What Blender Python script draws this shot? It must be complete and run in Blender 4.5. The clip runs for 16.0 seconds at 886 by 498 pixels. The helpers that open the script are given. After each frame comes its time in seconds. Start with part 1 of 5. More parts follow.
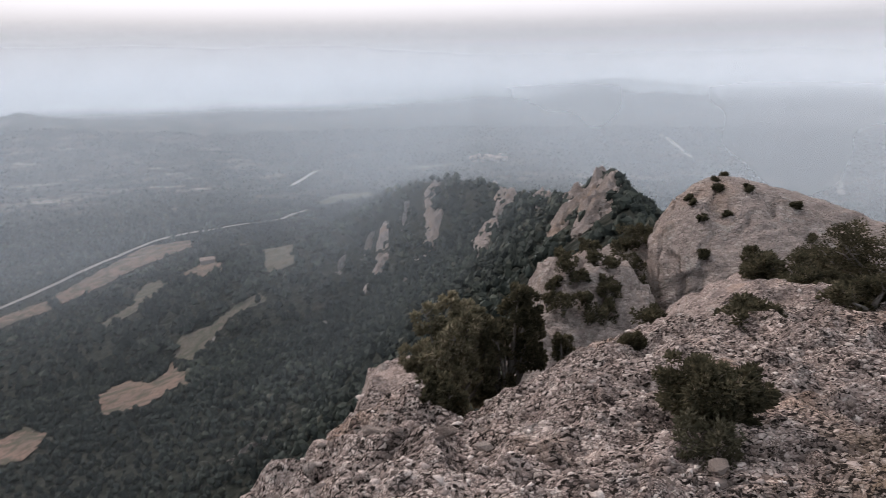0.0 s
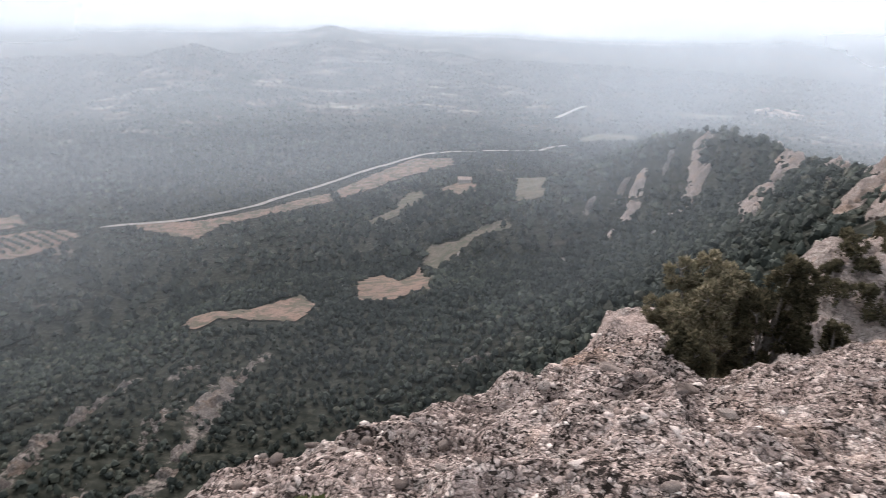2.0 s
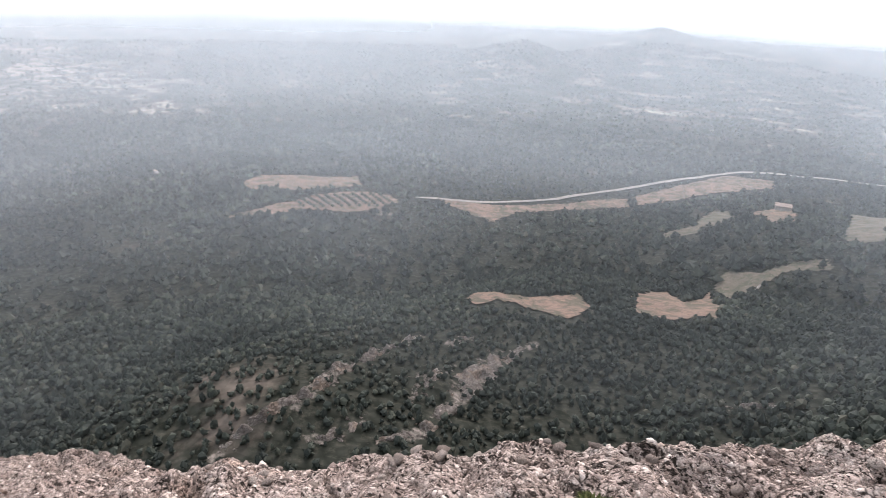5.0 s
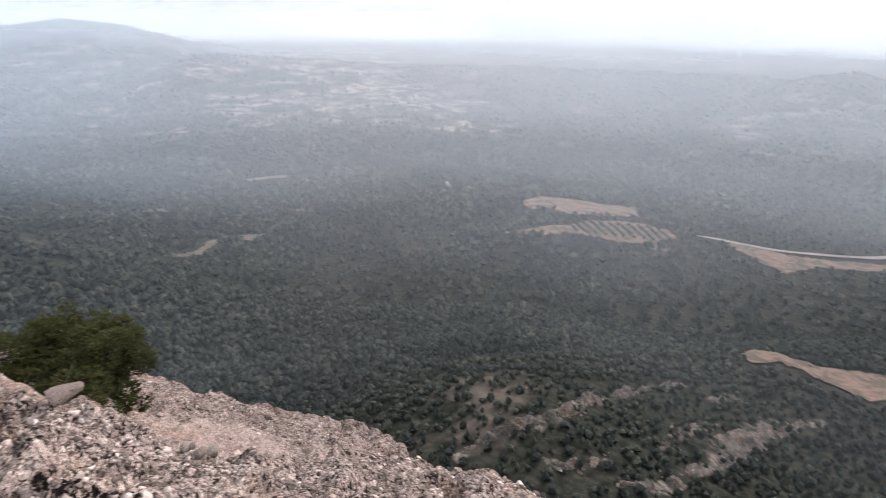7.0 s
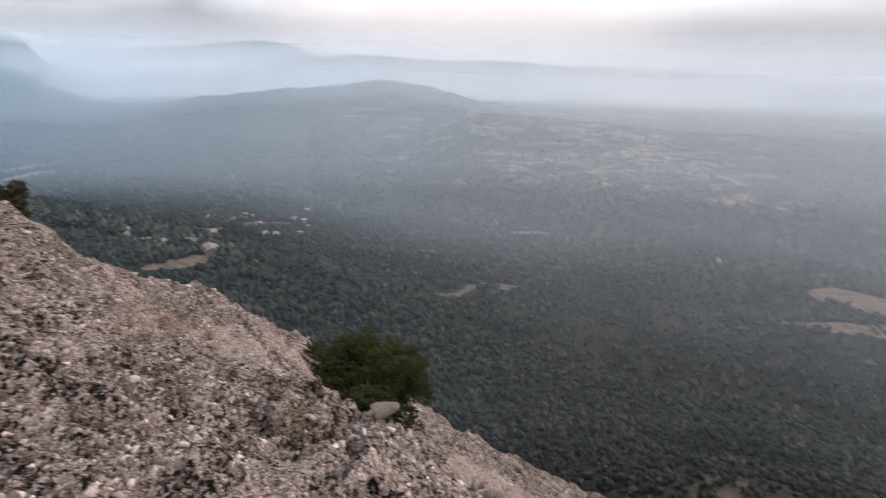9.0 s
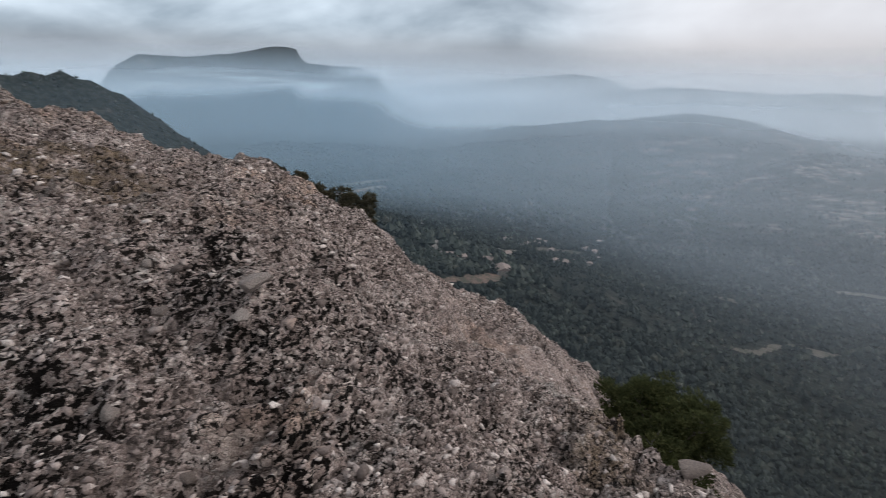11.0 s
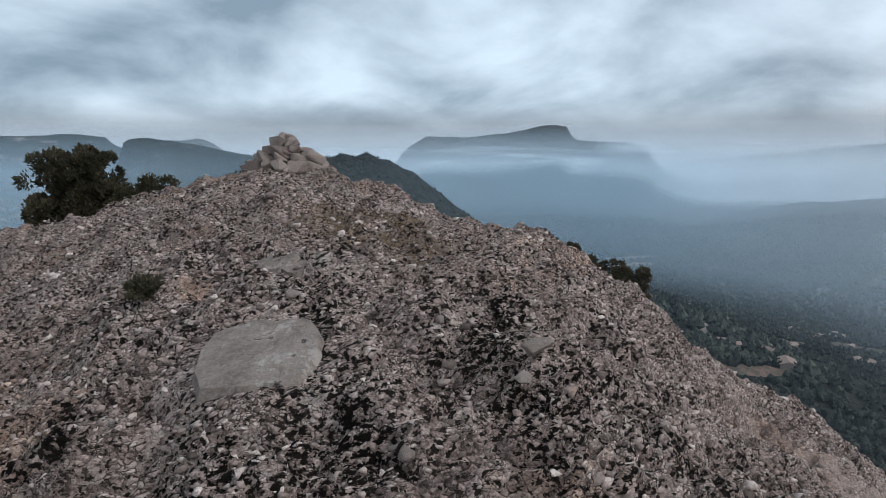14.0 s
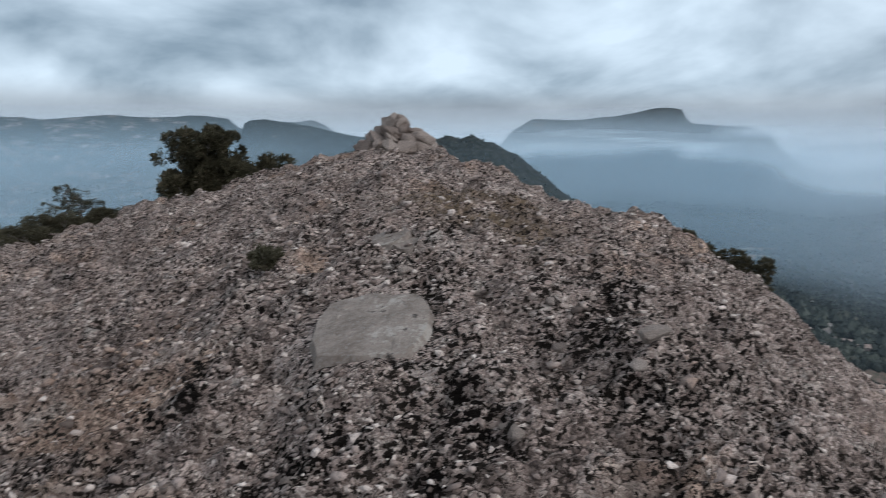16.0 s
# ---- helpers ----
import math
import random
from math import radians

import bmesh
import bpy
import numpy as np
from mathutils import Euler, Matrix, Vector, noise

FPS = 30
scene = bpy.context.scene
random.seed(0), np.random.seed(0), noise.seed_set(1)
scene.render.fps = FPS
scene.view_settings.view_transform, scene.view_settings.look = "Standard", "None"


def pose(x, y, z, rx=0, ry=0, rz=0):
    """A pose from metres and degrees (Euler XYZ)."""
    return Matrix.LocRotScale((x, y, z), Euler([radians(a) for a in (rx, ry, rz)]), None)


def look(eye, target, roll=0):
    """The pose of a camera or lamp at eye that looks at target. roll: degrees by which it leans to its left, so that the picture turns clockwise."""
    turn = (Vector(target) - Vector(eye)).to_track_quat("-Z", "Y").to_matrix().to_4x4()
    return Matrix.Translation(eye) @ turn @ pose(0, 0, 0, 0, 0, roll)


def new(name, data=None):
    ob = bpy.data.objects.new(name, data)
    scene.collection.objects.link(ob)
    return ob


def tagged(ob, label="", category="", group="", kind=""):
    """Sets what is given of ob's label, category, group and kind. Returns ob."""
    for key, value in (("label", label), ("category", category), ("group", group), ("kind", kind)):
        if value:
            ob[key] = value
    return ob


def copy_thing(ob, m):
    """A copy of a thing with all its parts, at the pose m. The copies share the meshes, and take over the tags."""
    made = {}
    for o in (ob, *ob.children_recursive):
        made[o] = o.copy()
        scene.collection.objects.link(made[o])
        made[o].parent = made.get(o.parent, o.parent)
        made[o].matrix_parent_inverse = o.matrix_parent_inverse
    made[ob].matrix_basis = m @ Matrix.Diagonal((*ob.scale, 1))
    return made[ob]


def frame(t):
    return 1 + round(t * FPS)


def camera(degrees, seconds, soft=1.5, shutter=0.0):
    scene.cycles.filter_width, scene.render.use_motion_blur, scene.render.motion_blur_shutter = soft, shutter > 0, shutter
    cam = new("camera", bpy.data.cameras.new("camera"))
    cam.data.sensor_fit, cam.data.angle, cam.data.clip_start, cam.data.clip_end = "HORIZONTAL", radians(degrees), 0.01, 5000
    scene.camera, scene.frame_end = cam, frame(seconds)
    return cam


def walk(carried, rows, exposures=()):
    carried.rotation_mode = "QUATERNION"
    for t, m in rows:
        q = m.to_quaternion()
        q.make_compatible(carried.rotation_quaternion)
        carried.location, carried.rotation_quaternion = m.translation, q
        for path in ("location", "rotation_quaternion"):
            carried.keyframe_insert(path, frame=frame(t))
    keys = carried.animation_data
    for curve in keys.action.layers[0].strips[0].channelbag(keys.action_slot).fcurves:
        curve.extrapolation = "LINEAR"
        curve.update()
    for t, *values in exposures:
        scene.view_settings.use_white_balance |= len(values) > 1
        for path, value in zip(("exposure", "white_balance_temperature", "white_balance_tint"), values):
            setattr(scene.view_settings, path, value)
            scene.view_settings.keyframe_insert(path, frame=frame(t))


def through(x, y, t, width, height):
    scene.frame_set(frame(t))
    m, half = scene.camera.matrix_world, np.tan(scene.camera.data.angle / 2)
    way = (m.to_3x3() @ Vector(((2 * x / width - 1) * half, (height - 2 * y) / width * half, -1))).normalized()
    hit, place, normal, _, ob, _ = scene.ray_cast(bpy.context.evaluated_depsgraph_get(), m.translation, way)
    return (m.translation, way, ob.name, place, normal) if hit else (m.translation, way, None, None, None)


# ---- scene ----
cam = camera(69.3, 16.0, soft=0.8, shutter=0.4)
PATH = [
    (0.0, -0.089, 0.466, 1.608, 73.50, 0.88, 0.00),
    (0.5, -0.073, 0.466, 1.594, 71.21, -0.67, 5.92),
    (1.0, -0.080, 0.463, 1.586, 69.13, -0.94, 13.97),
    (1.5, -0.123, 0.441, 1.584, 68.09, -1.08, 19.27),
    (2.0, -0.176, 0.399, 1.584, 67.68, -1.77, 23.81),
    (2.5, -0.220, 0.361, 1.585, 66.09, -1.22, 30.91),
    (3.0, -0.213, 0.339, 1.598, 65.67, -0.89, 37.61),
    (3.5, -0.207, 0.327, 1.612, 67.80, -1.08, 41.64),
    (6.0, -0.338, 0.210, 1.592, 65.98, -1.18, 61.05),
    (6.5, -0.353, 0.198, 1.590, 67.23, -0.22, 68.30),
    (7.0, -0.383, 0.175, 1.595, 68.25, -0.77, 76.16),
    (7.5, -0.387, 0.142, 1.613, 69.51, 0.43, 83.42),
    (8.0, -0.365, 0.088, 1.631, 70.46, -0.06, 87.51),
    (8.5, -0.373, 0.005, 1.612, 71.77, -0.23, 91.92),
    (9.0, -0.332, -0.093, 1.648, 73.19, -0.91, 99.99),
    (9.5, -0.326, -0.130, 1.677, 76.21, 0.77, 108.02),
    (10.0, -0.339, -0.179, 1.670, 75.76, 0.15, 114.19),
    (12.5, -0.263, -0.310, 1.588, 80.28, -0.12, 142.09),
    (13.0, -0.258, -0.319, 1.607, 81.77, -0.06, 145.68),
    (13.5, -0.249, -0.337, 1.608, 81.86, -0.07, 148.56),
    (14.0, -0.243, -0.334, 1.609, 82.01, 0.34, 149.46),
    (14.5, -0.237, -0.334, 1.608, 81.99, 0.18, 149.24),
    (15.0, -0.230, -0.344, 1.607, 81.80, 0.04, 149.83),
    (15.5, -0.220, -0.353, 1.601, 81.69, 0.09, 152.10),
    (16.0, -0.207, -0.369, 1.588, 80.51, -0.20, 158.71),
]
walk(cam, [(t, pose(*r)) for t, *r in PATH],
     exposures=[(0.0, 0.66, 6480, 18), (0.5, 0.83, 6480, 18), (1.0, 1.12, 6480, 18), (1.5, 1.25, 6480, 18), (2.5, 1.48, 6480, 18), (3.0, 1.62, 6480, 18), (3.5, 1.52, 6480, 18), (6.0, 1.62, 6500, 18), (7.0, 1.3, 6520, 19), (8.5, 0.88, 6560, 19), (9.0, 0.68, 6560, 18), (9.5, 0.38, 6500, 17), (10.2, 0.25, 6350, 15), (12.5, 0.17, 5900, 9), (16.0, 0.2, 5880, 9)])

# ---- light ----
SUN_AZ, SUN_EL = 40.0, 38.0
world = bpy.data.worlds.new("overcast_sky")
scene.world = world
world.use_nodes = True
wt = world.node_tree
wt.nodes.clear()


def wnode(kind, **values):
    n = wt.nodes.new(kind)
    for k, v in values.items():
        n.inputs[k].default_value = v
    return n


sky = wt.nodes.new("ShaderNodeTexSky")
sky.sky_type, sky.sun_disc = "NISHITA", False
sky.sun_elevation, sky.sun_rotation = radians(SUN_EL), radians(-SUN_AZ)
clear = wnode("ShaderNodeBackground", Strength=0.05)
wt.links.new(sky.outputs[0], clear.inputs["Color"])
coord = wt.nodes.new("ShaderNodeTexCoord")
# cloud sheet seen from below: the direction is divided by its height, so the clouds flatten towards the horizon
sep = wt.nodes.new("ShaderNodeSeparateXYZ")
wt.links.new(coord.outputs["Generated"], sep.inputs[0])
lift = wt.nodes.new("ShaderNodeMath"); lift.operation = "ADD"; lift.inputs[1].default_value = 0.42
wt.links.new(sep.outputs["Z"], lift.inputs[0])
low = wt.nodes.new("ShaderNodeMath"); low.operation = "MAXIMUM"; low.inputs[1].default_value = 0.05
wt.links.new(lift.outputs[0], low.inputs[0])
flat = wt.nodes.new("ShaderNodeVectorMath"); flat.operation = "DIVIDE"
shift = wt.nodes.new("ShaderNodeVectorMath"); shift.operation = "ADD"; shift.inputs[1].default_value = (7.9, 0.6, 0.0)
wt.links.new(coord.outputs["Generated"], flat.inputs[0])
wt.links.new(low.outputs[0], flat.inputs[1])
n1 = wnode("ShaderNodeTexNoise", Scale=1.9, Detail=6.0, Roughness=0.5, Distortion=0.3)
wt.links.new(flat.outputs[0], shift.inputs[0])
wt.links.new(shift.outputs[0], n1.inputs["Vector"])
cramp = wt.nodes.new("ShaderNodeValToRGB")
cramp.color_ramp.elements[0].position, cramp.color_ramp.elements[0].color = 0.37, (0.255, 0.32, 0.37, 1)
cramp.color_ramp.elements[1].position, cramp.color_ramp.elements[1].color = 0.64, (0.72, 0.81, 0.86, 1)
wt.links.new(n1.outputs["Fac"], cramp.inputs[0])
# the sheet is thinner and brighter round the hidden sun
dot = wt.nodes.new("ShaderNodeVectorMath"); dot.operation = "DOT_PRODUCT"
dot.inputs[1].default_value = (-math.sin(radians(SUN_AZ - 30)) * 0.92, math.cos(radians(SUN_AZ - 30)) * 0.92, 0.38)
wt.links.new(coord.outputs["Generated"], dot.inputs[0])
glow = wt.nodes.new("ShaderNodeMapRange")
glow.inputs["From Min"].default_value, glow.inputs["From Max"].default_value = -0.5, 1.0
wt.links.new(dot.outputs["Value"], glow.inputs["Value"])
thin = wt.nodes.new("ShaderNodeMixRGB"); thin.inputs["Color2"].default_value = (0.70, 0.70, 0.70, 1)
wt.links.new(glow.outputs[0], thin.inputs["Fac"])
wt.links.new(cramp.outputs[0], thin.inputs["Color1"])
# a warm gap in the clouds, low in the west
gap_dir = wt.nodes.new("ShaderNodeVectorMath"); gap_dir.operation = "DOT_PRODUCT"
gap_dir.inputs[1].default_value = (-math.sin(radians(98)) * 0.99, math.cos(radians(98)) * 0.99, 0.09)
wt.links.new(coord.outputs["Generated"], gap_dir.inputs[0])
gap_fac = wt.nodes.new("ShaderNodeMapRange")
gap_fac.interpolation_type = "SMOOTHSTEP"
for key, value in (("From Min", 0.93), ("From Max", 0.995), ("To Max", 0.45)):
    gap_fac.inputs[key].default_value = value
wt.links.new(gap_dir.outputs["Value"], gap_fac.inputs["Value"])
warm = wt.nodes.new("ShaderNodeMixRGB"); warm.inputs["Color2"].default_value = (0.86, 0.78, 0.73, 1)
wt.links.new(gap_fac.outputs[0], warm.inputs["Fac"])
murk = wt.nodes.new("ShaderNodeMapRange")
murk.interpolation_type = "SMOOTHSTEP"
for key, value in (("From Min", 0.028), ("From Max", 0.09), ("To Min", 0.96), ("To Max", 0.0)):
    murk.inputs[key].default_value = value
wt.links.new(sep.outputs["Z"], murk.inputs["Value"])
hazy = wt.nodes.new("ShaderNodeMixRGB"); hazy.inputs["Color2"].default_value = (0.295, 0.305, 0.318, 1)
wt.links.new(murk.outputs[0], hazy.inputs["Fac"])
wt.links.new(thin.outputs[0], hazy.inputs["Color1"])
wt.links.new(hazy.outputs[0], warm.inputs["Color1"])
cloud = wnode("ShaderNodeBackground", Strength=1.0)
wt.links.new(warm.outputs[0], cloud.inputs["Color"])
both = wt.nodes.new("ShaderNodeMixShader"); both.inputs[0].default_value = 0.93
wt.links.new(clear.outputs[0], both.inputs[1])
wt.links.new(cloud.outputs[0], both.inputs[2])
wout = wt.nodes.new("ShaderNodeOutputWorld")
wt.links.new(both.outputs[0], wout.inputs[0])

sun = new("sun", bpy.data.lights.new("sun", "SUN"))
sun.data.energy, sun.data.angle, sun.data.color = 1.35, radians(25), (1.0, 0.94, 0.86)
sun.matrix_world = look((0, 0, 0), (math.sin(radians(SUN_AZ)), -math.cos(radians(SUN_AZ)), -math.tan(radians(SUN_EL))))


# ---- materials ----
class Mat:
    """A node material, built step by step."""

    def __init__(self, name, rough=0.9):
        self.m = bpy.data.materials.new(name)
        self.m.use_nodes = True
        self.t = self.m.node_tree
        self.b = self.t.nodes["Principled BSDF"]
        self.b.inputs["Roughness"].default_value = rough
        self.b.inputs["Specular IOR Level"].default_value = 0.06
        self.c = self.t.nodes.new("ShaderNodeTexCoord").outputs["Object"]

    def put(self, socket, value):
        if isinstance(value, bpy.types.NodeSocket):
            self.t.links.new(value, socket)
        else:
            socket.default_value = value

    def noise(self, scale, detail=4.0, rough=0.55, lo=0.3, hi=0.7, vec=None):
        n = self.t.nodes.new("ShaderNodeTexNoise")
        n.inputs["Scale"].default_value, n.inputs["Detail"].default_value, n.inputs["Roughness"].default_value = scale, detail, rough
        self.t.links.new(vec or self.c, n.inputs["Vector"])
        return self.span(n.outputs["Fac"], lo, hi)

    def cells(self, scale, what="Distance", vec=None, feature="F1"):
        n = self.t.nodes.new("ShaderNodeTexVoronoi")
        n.feature = feature
        n.inputs["Scale"].default_value = scale
        self.t.links.new(vec or self.c, n.inputs["Vector"])
        return n.outputs[what]

    def span(self, value, lo, hi, a=0.0, b=1.0):
        n = self.t.nodes.new("ShaderNodeMapRange")
        self.put(n.inputs["Value"], value)
        for key, v in (("From Min", lo), ("From Max", hi), ("To Min", a), ("To Max", b)):
            n.inputs[key].default_value = v
        return n.outputs[0]

    def mix(self, fac, a, b, blend="MIX"):
        n = self.t.nodes.new("ShaderNodeMixRGB")
        n.blend_type = blend
        self.put(n.inputs["Fac"], fac)
        for s, v in ((n.inputs["Color1"], a), (n.inputs["Color2"], b)):
            self.put(s, (*v, 1) if isinstance(v, tuple) and len(v) == 3 else v)
        return n.outputs[0]

    def math(self, op, a, b):
        n = self.t.nodes.new("ShaderNodeMath")
        n.operation = op
        self.put(n.inputs[0], a)
        self.put(n.inputs[1], b)
        return n.outputs[0]

    def southward(self):
        """Black lichen grows most on the damp hollow south of the top."""
        n = self.t.nodes.new("ShaderNodeVectorMath")
        n.operation = "DISTANCE"
        self.t.links.new(self.c, n.inputs[0])
        n.inputs[1].default_value = (-1.2, -2.0, 0.2)
        return self.span(n.outputs["Value"], 1.0, 2.8, 0.03, -0.10)

    def island(self):
        return self.t.nodes.new("ShaderNodeNewGeometry").outputs["Random Per Island"]

    def own(self):
        return self.t.nodes.new("ShaderNodeObjectInfo").outputs["Random"]

    def attr(self, name):
        n = self.t.nodes.new("ShaderNodeAttribute")
        n.attribute_name = name
        return n.outputs["Fac"]

    def ramp(self, fac, *stops):
        n = self.t.nodes.new("ShaderNodeValToRGB")
        e = n.color_ramp.elements
        while len(e) < len(stops):
            e.new(0.5)
        for el, (p, c) in zip(e, stops):
            el.position, el.color = p, (*c, 1)
        self.put(n.inputs[0], fac)
        return n.outputs[0]

    def bump(self, height, strength=0.5, dist=0.02, after=None):
        n = self.t.nodes.new("ShaderNodeBump")
        n.inputs["Strength"].default_value, n.inputs["Distance"].default_value = strength, dist
        self.put(n.inputs["Height"], height)
        if after is not None:
            self.t.links.new(after, n.inputs["Normal"])
        return n.outputs[0]

    def done(self, color, normal=None):
        self.put(self.b.inputs["Base Color"], color if not isinstance(color, tuple) else (*color, 1))
        if normal is not None:
            self.t.links.new(normal, self.b.inputs["Normal"])
        return self.m


def rock_material(name, fine, grain, dark, mid, pale, matrix, black=0.0, pits=0.0):
    """Conglomerate: clasts of two sizes in a dark, pitted matrix, with lichen and smoother worn patches; mesh attributes tone, gap, bald and ochre.
    fine: clasts in a metre; grain: patches in a metre; black: how much black lichen covers it; pits: how much of it is pitted."""
    k = Mat(name, 0.92)
    tone, gap, bald = k.attr("tone"), k.attr("gap"), k.attr("bald")
    # stones lie drawn out along the bedding, with uneven outlines
    bed = k.t.nodes.new("ShaderNodeMapping")
    bed.inputs["Rotation"].default_value, bed.inputs["Scale"].default_value = (0.25, 0.2, 0.35), (1.0, 1.35, 1.5)
    k.t.links.new(k.c, bed.inputs["Vector"])
    warp = k.t.nodes.new("ShaderNodeTexNoise")
    warp.inputs["Scale"].default_value, warp.inputs["Detail"].default_value = fine * 0.8, 4.0
    k.t.links.new(bed.outputs[0], warp.inputs["Vector"])
    bent = k.t.nodes.new("ShaderNodeVectorMath")
    bent.operation = "MULTIPLY_ADD"
    bent.inputs[1].default_value = (1.1 / fine,) * 3
    k.t.links.new(warp.outputs["Color"], bent.inputs[0])
    k.t.links.new(bed.outputs[0], bent.inputs[2])
    w = bent.outputs[0]
    big, small = k.cells(fine, "Color", w), k.cells(fine * 2.1, "Color", w)
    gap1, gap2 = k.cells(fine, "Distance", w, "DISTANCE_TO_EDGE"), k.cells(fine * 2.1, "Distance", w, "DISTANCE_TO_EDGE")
    which = k.noise(fine * 0.3, 3.0, 0.6, 0.44, 0.56)
    own = k.math("ADD", k.math("MULTIPLY", big, k.math("SUBTRACT", 1.0, which)), k.math("MULTIPLY", small, which))
    mixed = k.math("ADD", k.math("MULTIPLY", own, 0.74), k.math("MULTIPLY", tone, 0.22))
    mixed = k.math("ADD", mixed, k.span(k.noise(fine * 2.6, 6.0, 0.8, 0.3, 0.7), 0, 1, -0.20, 0.26))
    mixed = k.math("ADD", mixed, k.span(k.noise(grain * 2.2, 5.0, 0.65, 0.3, 0.7), 0, 1, -0.12, 0.12))
    c = k.ramp(mixed, (0.14, dark), (0.45, mid), (0.82, pale))
    worn = k.mix(k.noise(fine * 0.9, 7.0, 0.75), tuple(v * 0.75 for v in mid), tuple(v * 1.3 for v in mid))
    c = k.mix(k.math("MULTIPLY", k.math("MAXIMUM", bald, k.math("MULTIPLY", k.noise(grain * 1.7, 5.0, 0.6, 0.54, 0.64), 0.5)), 0.7), c, worn)
    c = k.mix(k.math("MULTIPLY", k.noise(grain * 1.1, 4.0, 0.6, 0.55, 0.66), 0.6), c, (1.0, 0.82, 0.66), "MULTIPLY")
    c = k.mix(k.math("MULTIPLY", k.noise(grain * 4.1, 6.0, 0.75, 0.57, 0.65), 0.4), c, (0.60, 0.575, 0.53))
    c = k.mix(k.math("MULTIPLY", k.attr("ochre"), k.noise(fine * 0.5, 5.0, 0.7, 0.3, 0.55)), c, k.mix(k.noise(fine, 4.0, 0.7), (0.24, 0.17, 0.115), (0.36, 0.27, 0.19)))
    lichen = k.span(k.math("ADD", k.noise(grain * 2.4, 7.0, 0.75, 0.0, 1.0), k.southward()), 0.47, 0.60)
    # ragged pits between stones: dark matrix, blacker with lichen, their shade painted in
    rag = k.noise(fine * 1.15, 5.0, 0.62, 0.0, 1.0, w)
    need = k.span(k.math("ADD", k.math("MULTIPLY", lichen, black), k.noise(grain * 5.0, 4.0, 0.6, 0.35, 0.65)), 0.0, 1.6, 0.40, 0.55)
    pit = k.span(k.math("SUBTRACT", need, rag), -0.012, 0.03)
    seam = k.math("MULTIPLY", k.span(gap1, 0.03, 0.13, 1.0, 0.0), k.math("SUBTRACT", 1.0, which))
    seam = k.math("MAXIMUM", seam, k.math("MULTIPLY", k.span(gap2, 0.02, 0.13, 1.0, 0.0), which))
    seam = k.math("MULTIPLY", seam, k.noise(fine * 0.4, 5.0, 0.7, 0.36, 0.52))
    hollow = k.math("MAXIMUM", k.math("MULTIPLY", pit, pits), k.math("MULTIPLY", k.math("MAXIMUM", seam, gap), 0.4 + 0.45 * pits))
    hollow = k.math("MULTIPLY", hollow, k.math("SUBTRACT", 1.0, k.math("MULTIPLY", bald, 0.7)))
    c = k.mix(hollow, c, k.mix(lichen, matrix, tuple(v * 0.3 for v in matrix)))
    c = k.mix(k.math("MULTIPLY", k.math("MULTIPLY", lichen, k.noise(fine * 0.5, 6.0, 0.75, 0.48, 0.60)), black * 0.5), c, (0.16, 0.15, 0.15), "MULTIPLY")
    body = k.math("ADD", k.math("MINIMUM", gap1, 0.3), k.math("MULTIPLY", k.math("MINIMUM", gap2, 0.3), 0.5))
    nrm = k.bump(k.math("SUBTRACT", 1.0, k.math("MULTIPLY", hollow, 1.0)), 0.9, 0.35 / fine, k.bump(body, 0.8, 0.9 / fine, k.bump(k.noise(fine * 2.0, 6.0, 0.75), 0.8, 0.3 / fine)))
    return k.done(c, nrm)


def soil_material(name, a, b, scale=0.05, scrub=0.0):
    k = Mat(name, 0.95)
    c = k.mix(k.noise(scale, 6.0, 0.65), a, b)
    c = k.mix(k.noise(scale * 12, 4.0, 0.6, 0.45, 0.7), c, tuple(v * 0.6 for v in a))
    if scrub:
        c = k.mix(k.math("MULTIPLY", k.noise(0.16, 6.0, 0.75, 0.47, 0.56), scrub), c, (0.06, 0.062, 0.046))
    return k.done(c)


def leaf_material(name, *stops, patch=2.0, through=0.0):
    k = Mat(name, 0.75)
    c = k.ramp(k.island(), *stops)
    c = k.mix(k.noise(patch, 5.0, 0.6, 0.35, 0.7), c, tuple(v * 0.55 for v in stops[0][1]) if patch > 1 else tuple(v * 0.8 for v in stops[0][1]))
    m = k.done(c)
    if through:  # thin sprays let light through
        thin, both = k.t.nodes.new("ShaderNodeBsdfTranslucent"), k.t.nodes.new("ShaderNodeMixShader")
        both.inputs[0].default_value = through
        k.t.links.new(c, thin.inputs[0])
        k.t.links.new(k.b.outputs[0], both.inputs[1])
        k.t.links.new(thin.outputs[0], both.inputs[2])
        k.t.links.new(both.outputs[0], k.t.nodes["Material Output"].inputs[0])
    return m


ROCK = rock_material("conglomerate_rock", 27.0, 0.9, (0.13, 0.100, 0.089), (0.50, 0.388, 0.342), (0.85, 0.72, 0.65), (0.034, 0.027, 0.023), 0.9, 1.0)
FAR_ROCK = rock_material("weathered_cliff_rock", 3.0, 0.16, (0.25, 0.20, 0.178), (0.42, 0.342, 0.305), (0.55, 0.475, 0.43), (0.13, 0.11, 0.095), 0.2, 0.25)
RIB_ROCK = rock_material("grey_rib_rock", 2.0, 0.16, (0.12, 0.104, 0.093), (0.25, 0.215, 0.194), (0.38, 0.333, 0.304), (0.055, 0.05, 0.042), 0.5, 0.6)
SOIL = soil_material("tan_field_soil", (0.195, 0.132, 0.103), (0.13, 0.100, 0.083), 0.07, 0.8)
STRIP = soil_material("dry_grass_terrace", (0.14, 0.116, 0.094), (0.085, 0.08, 0.064), 0.06, 0.85)
TRACK = soil_material("pale_gravel_track", (0.25, 0.225, 0.205), (0.21, 0.19, 0.17), 0.12)
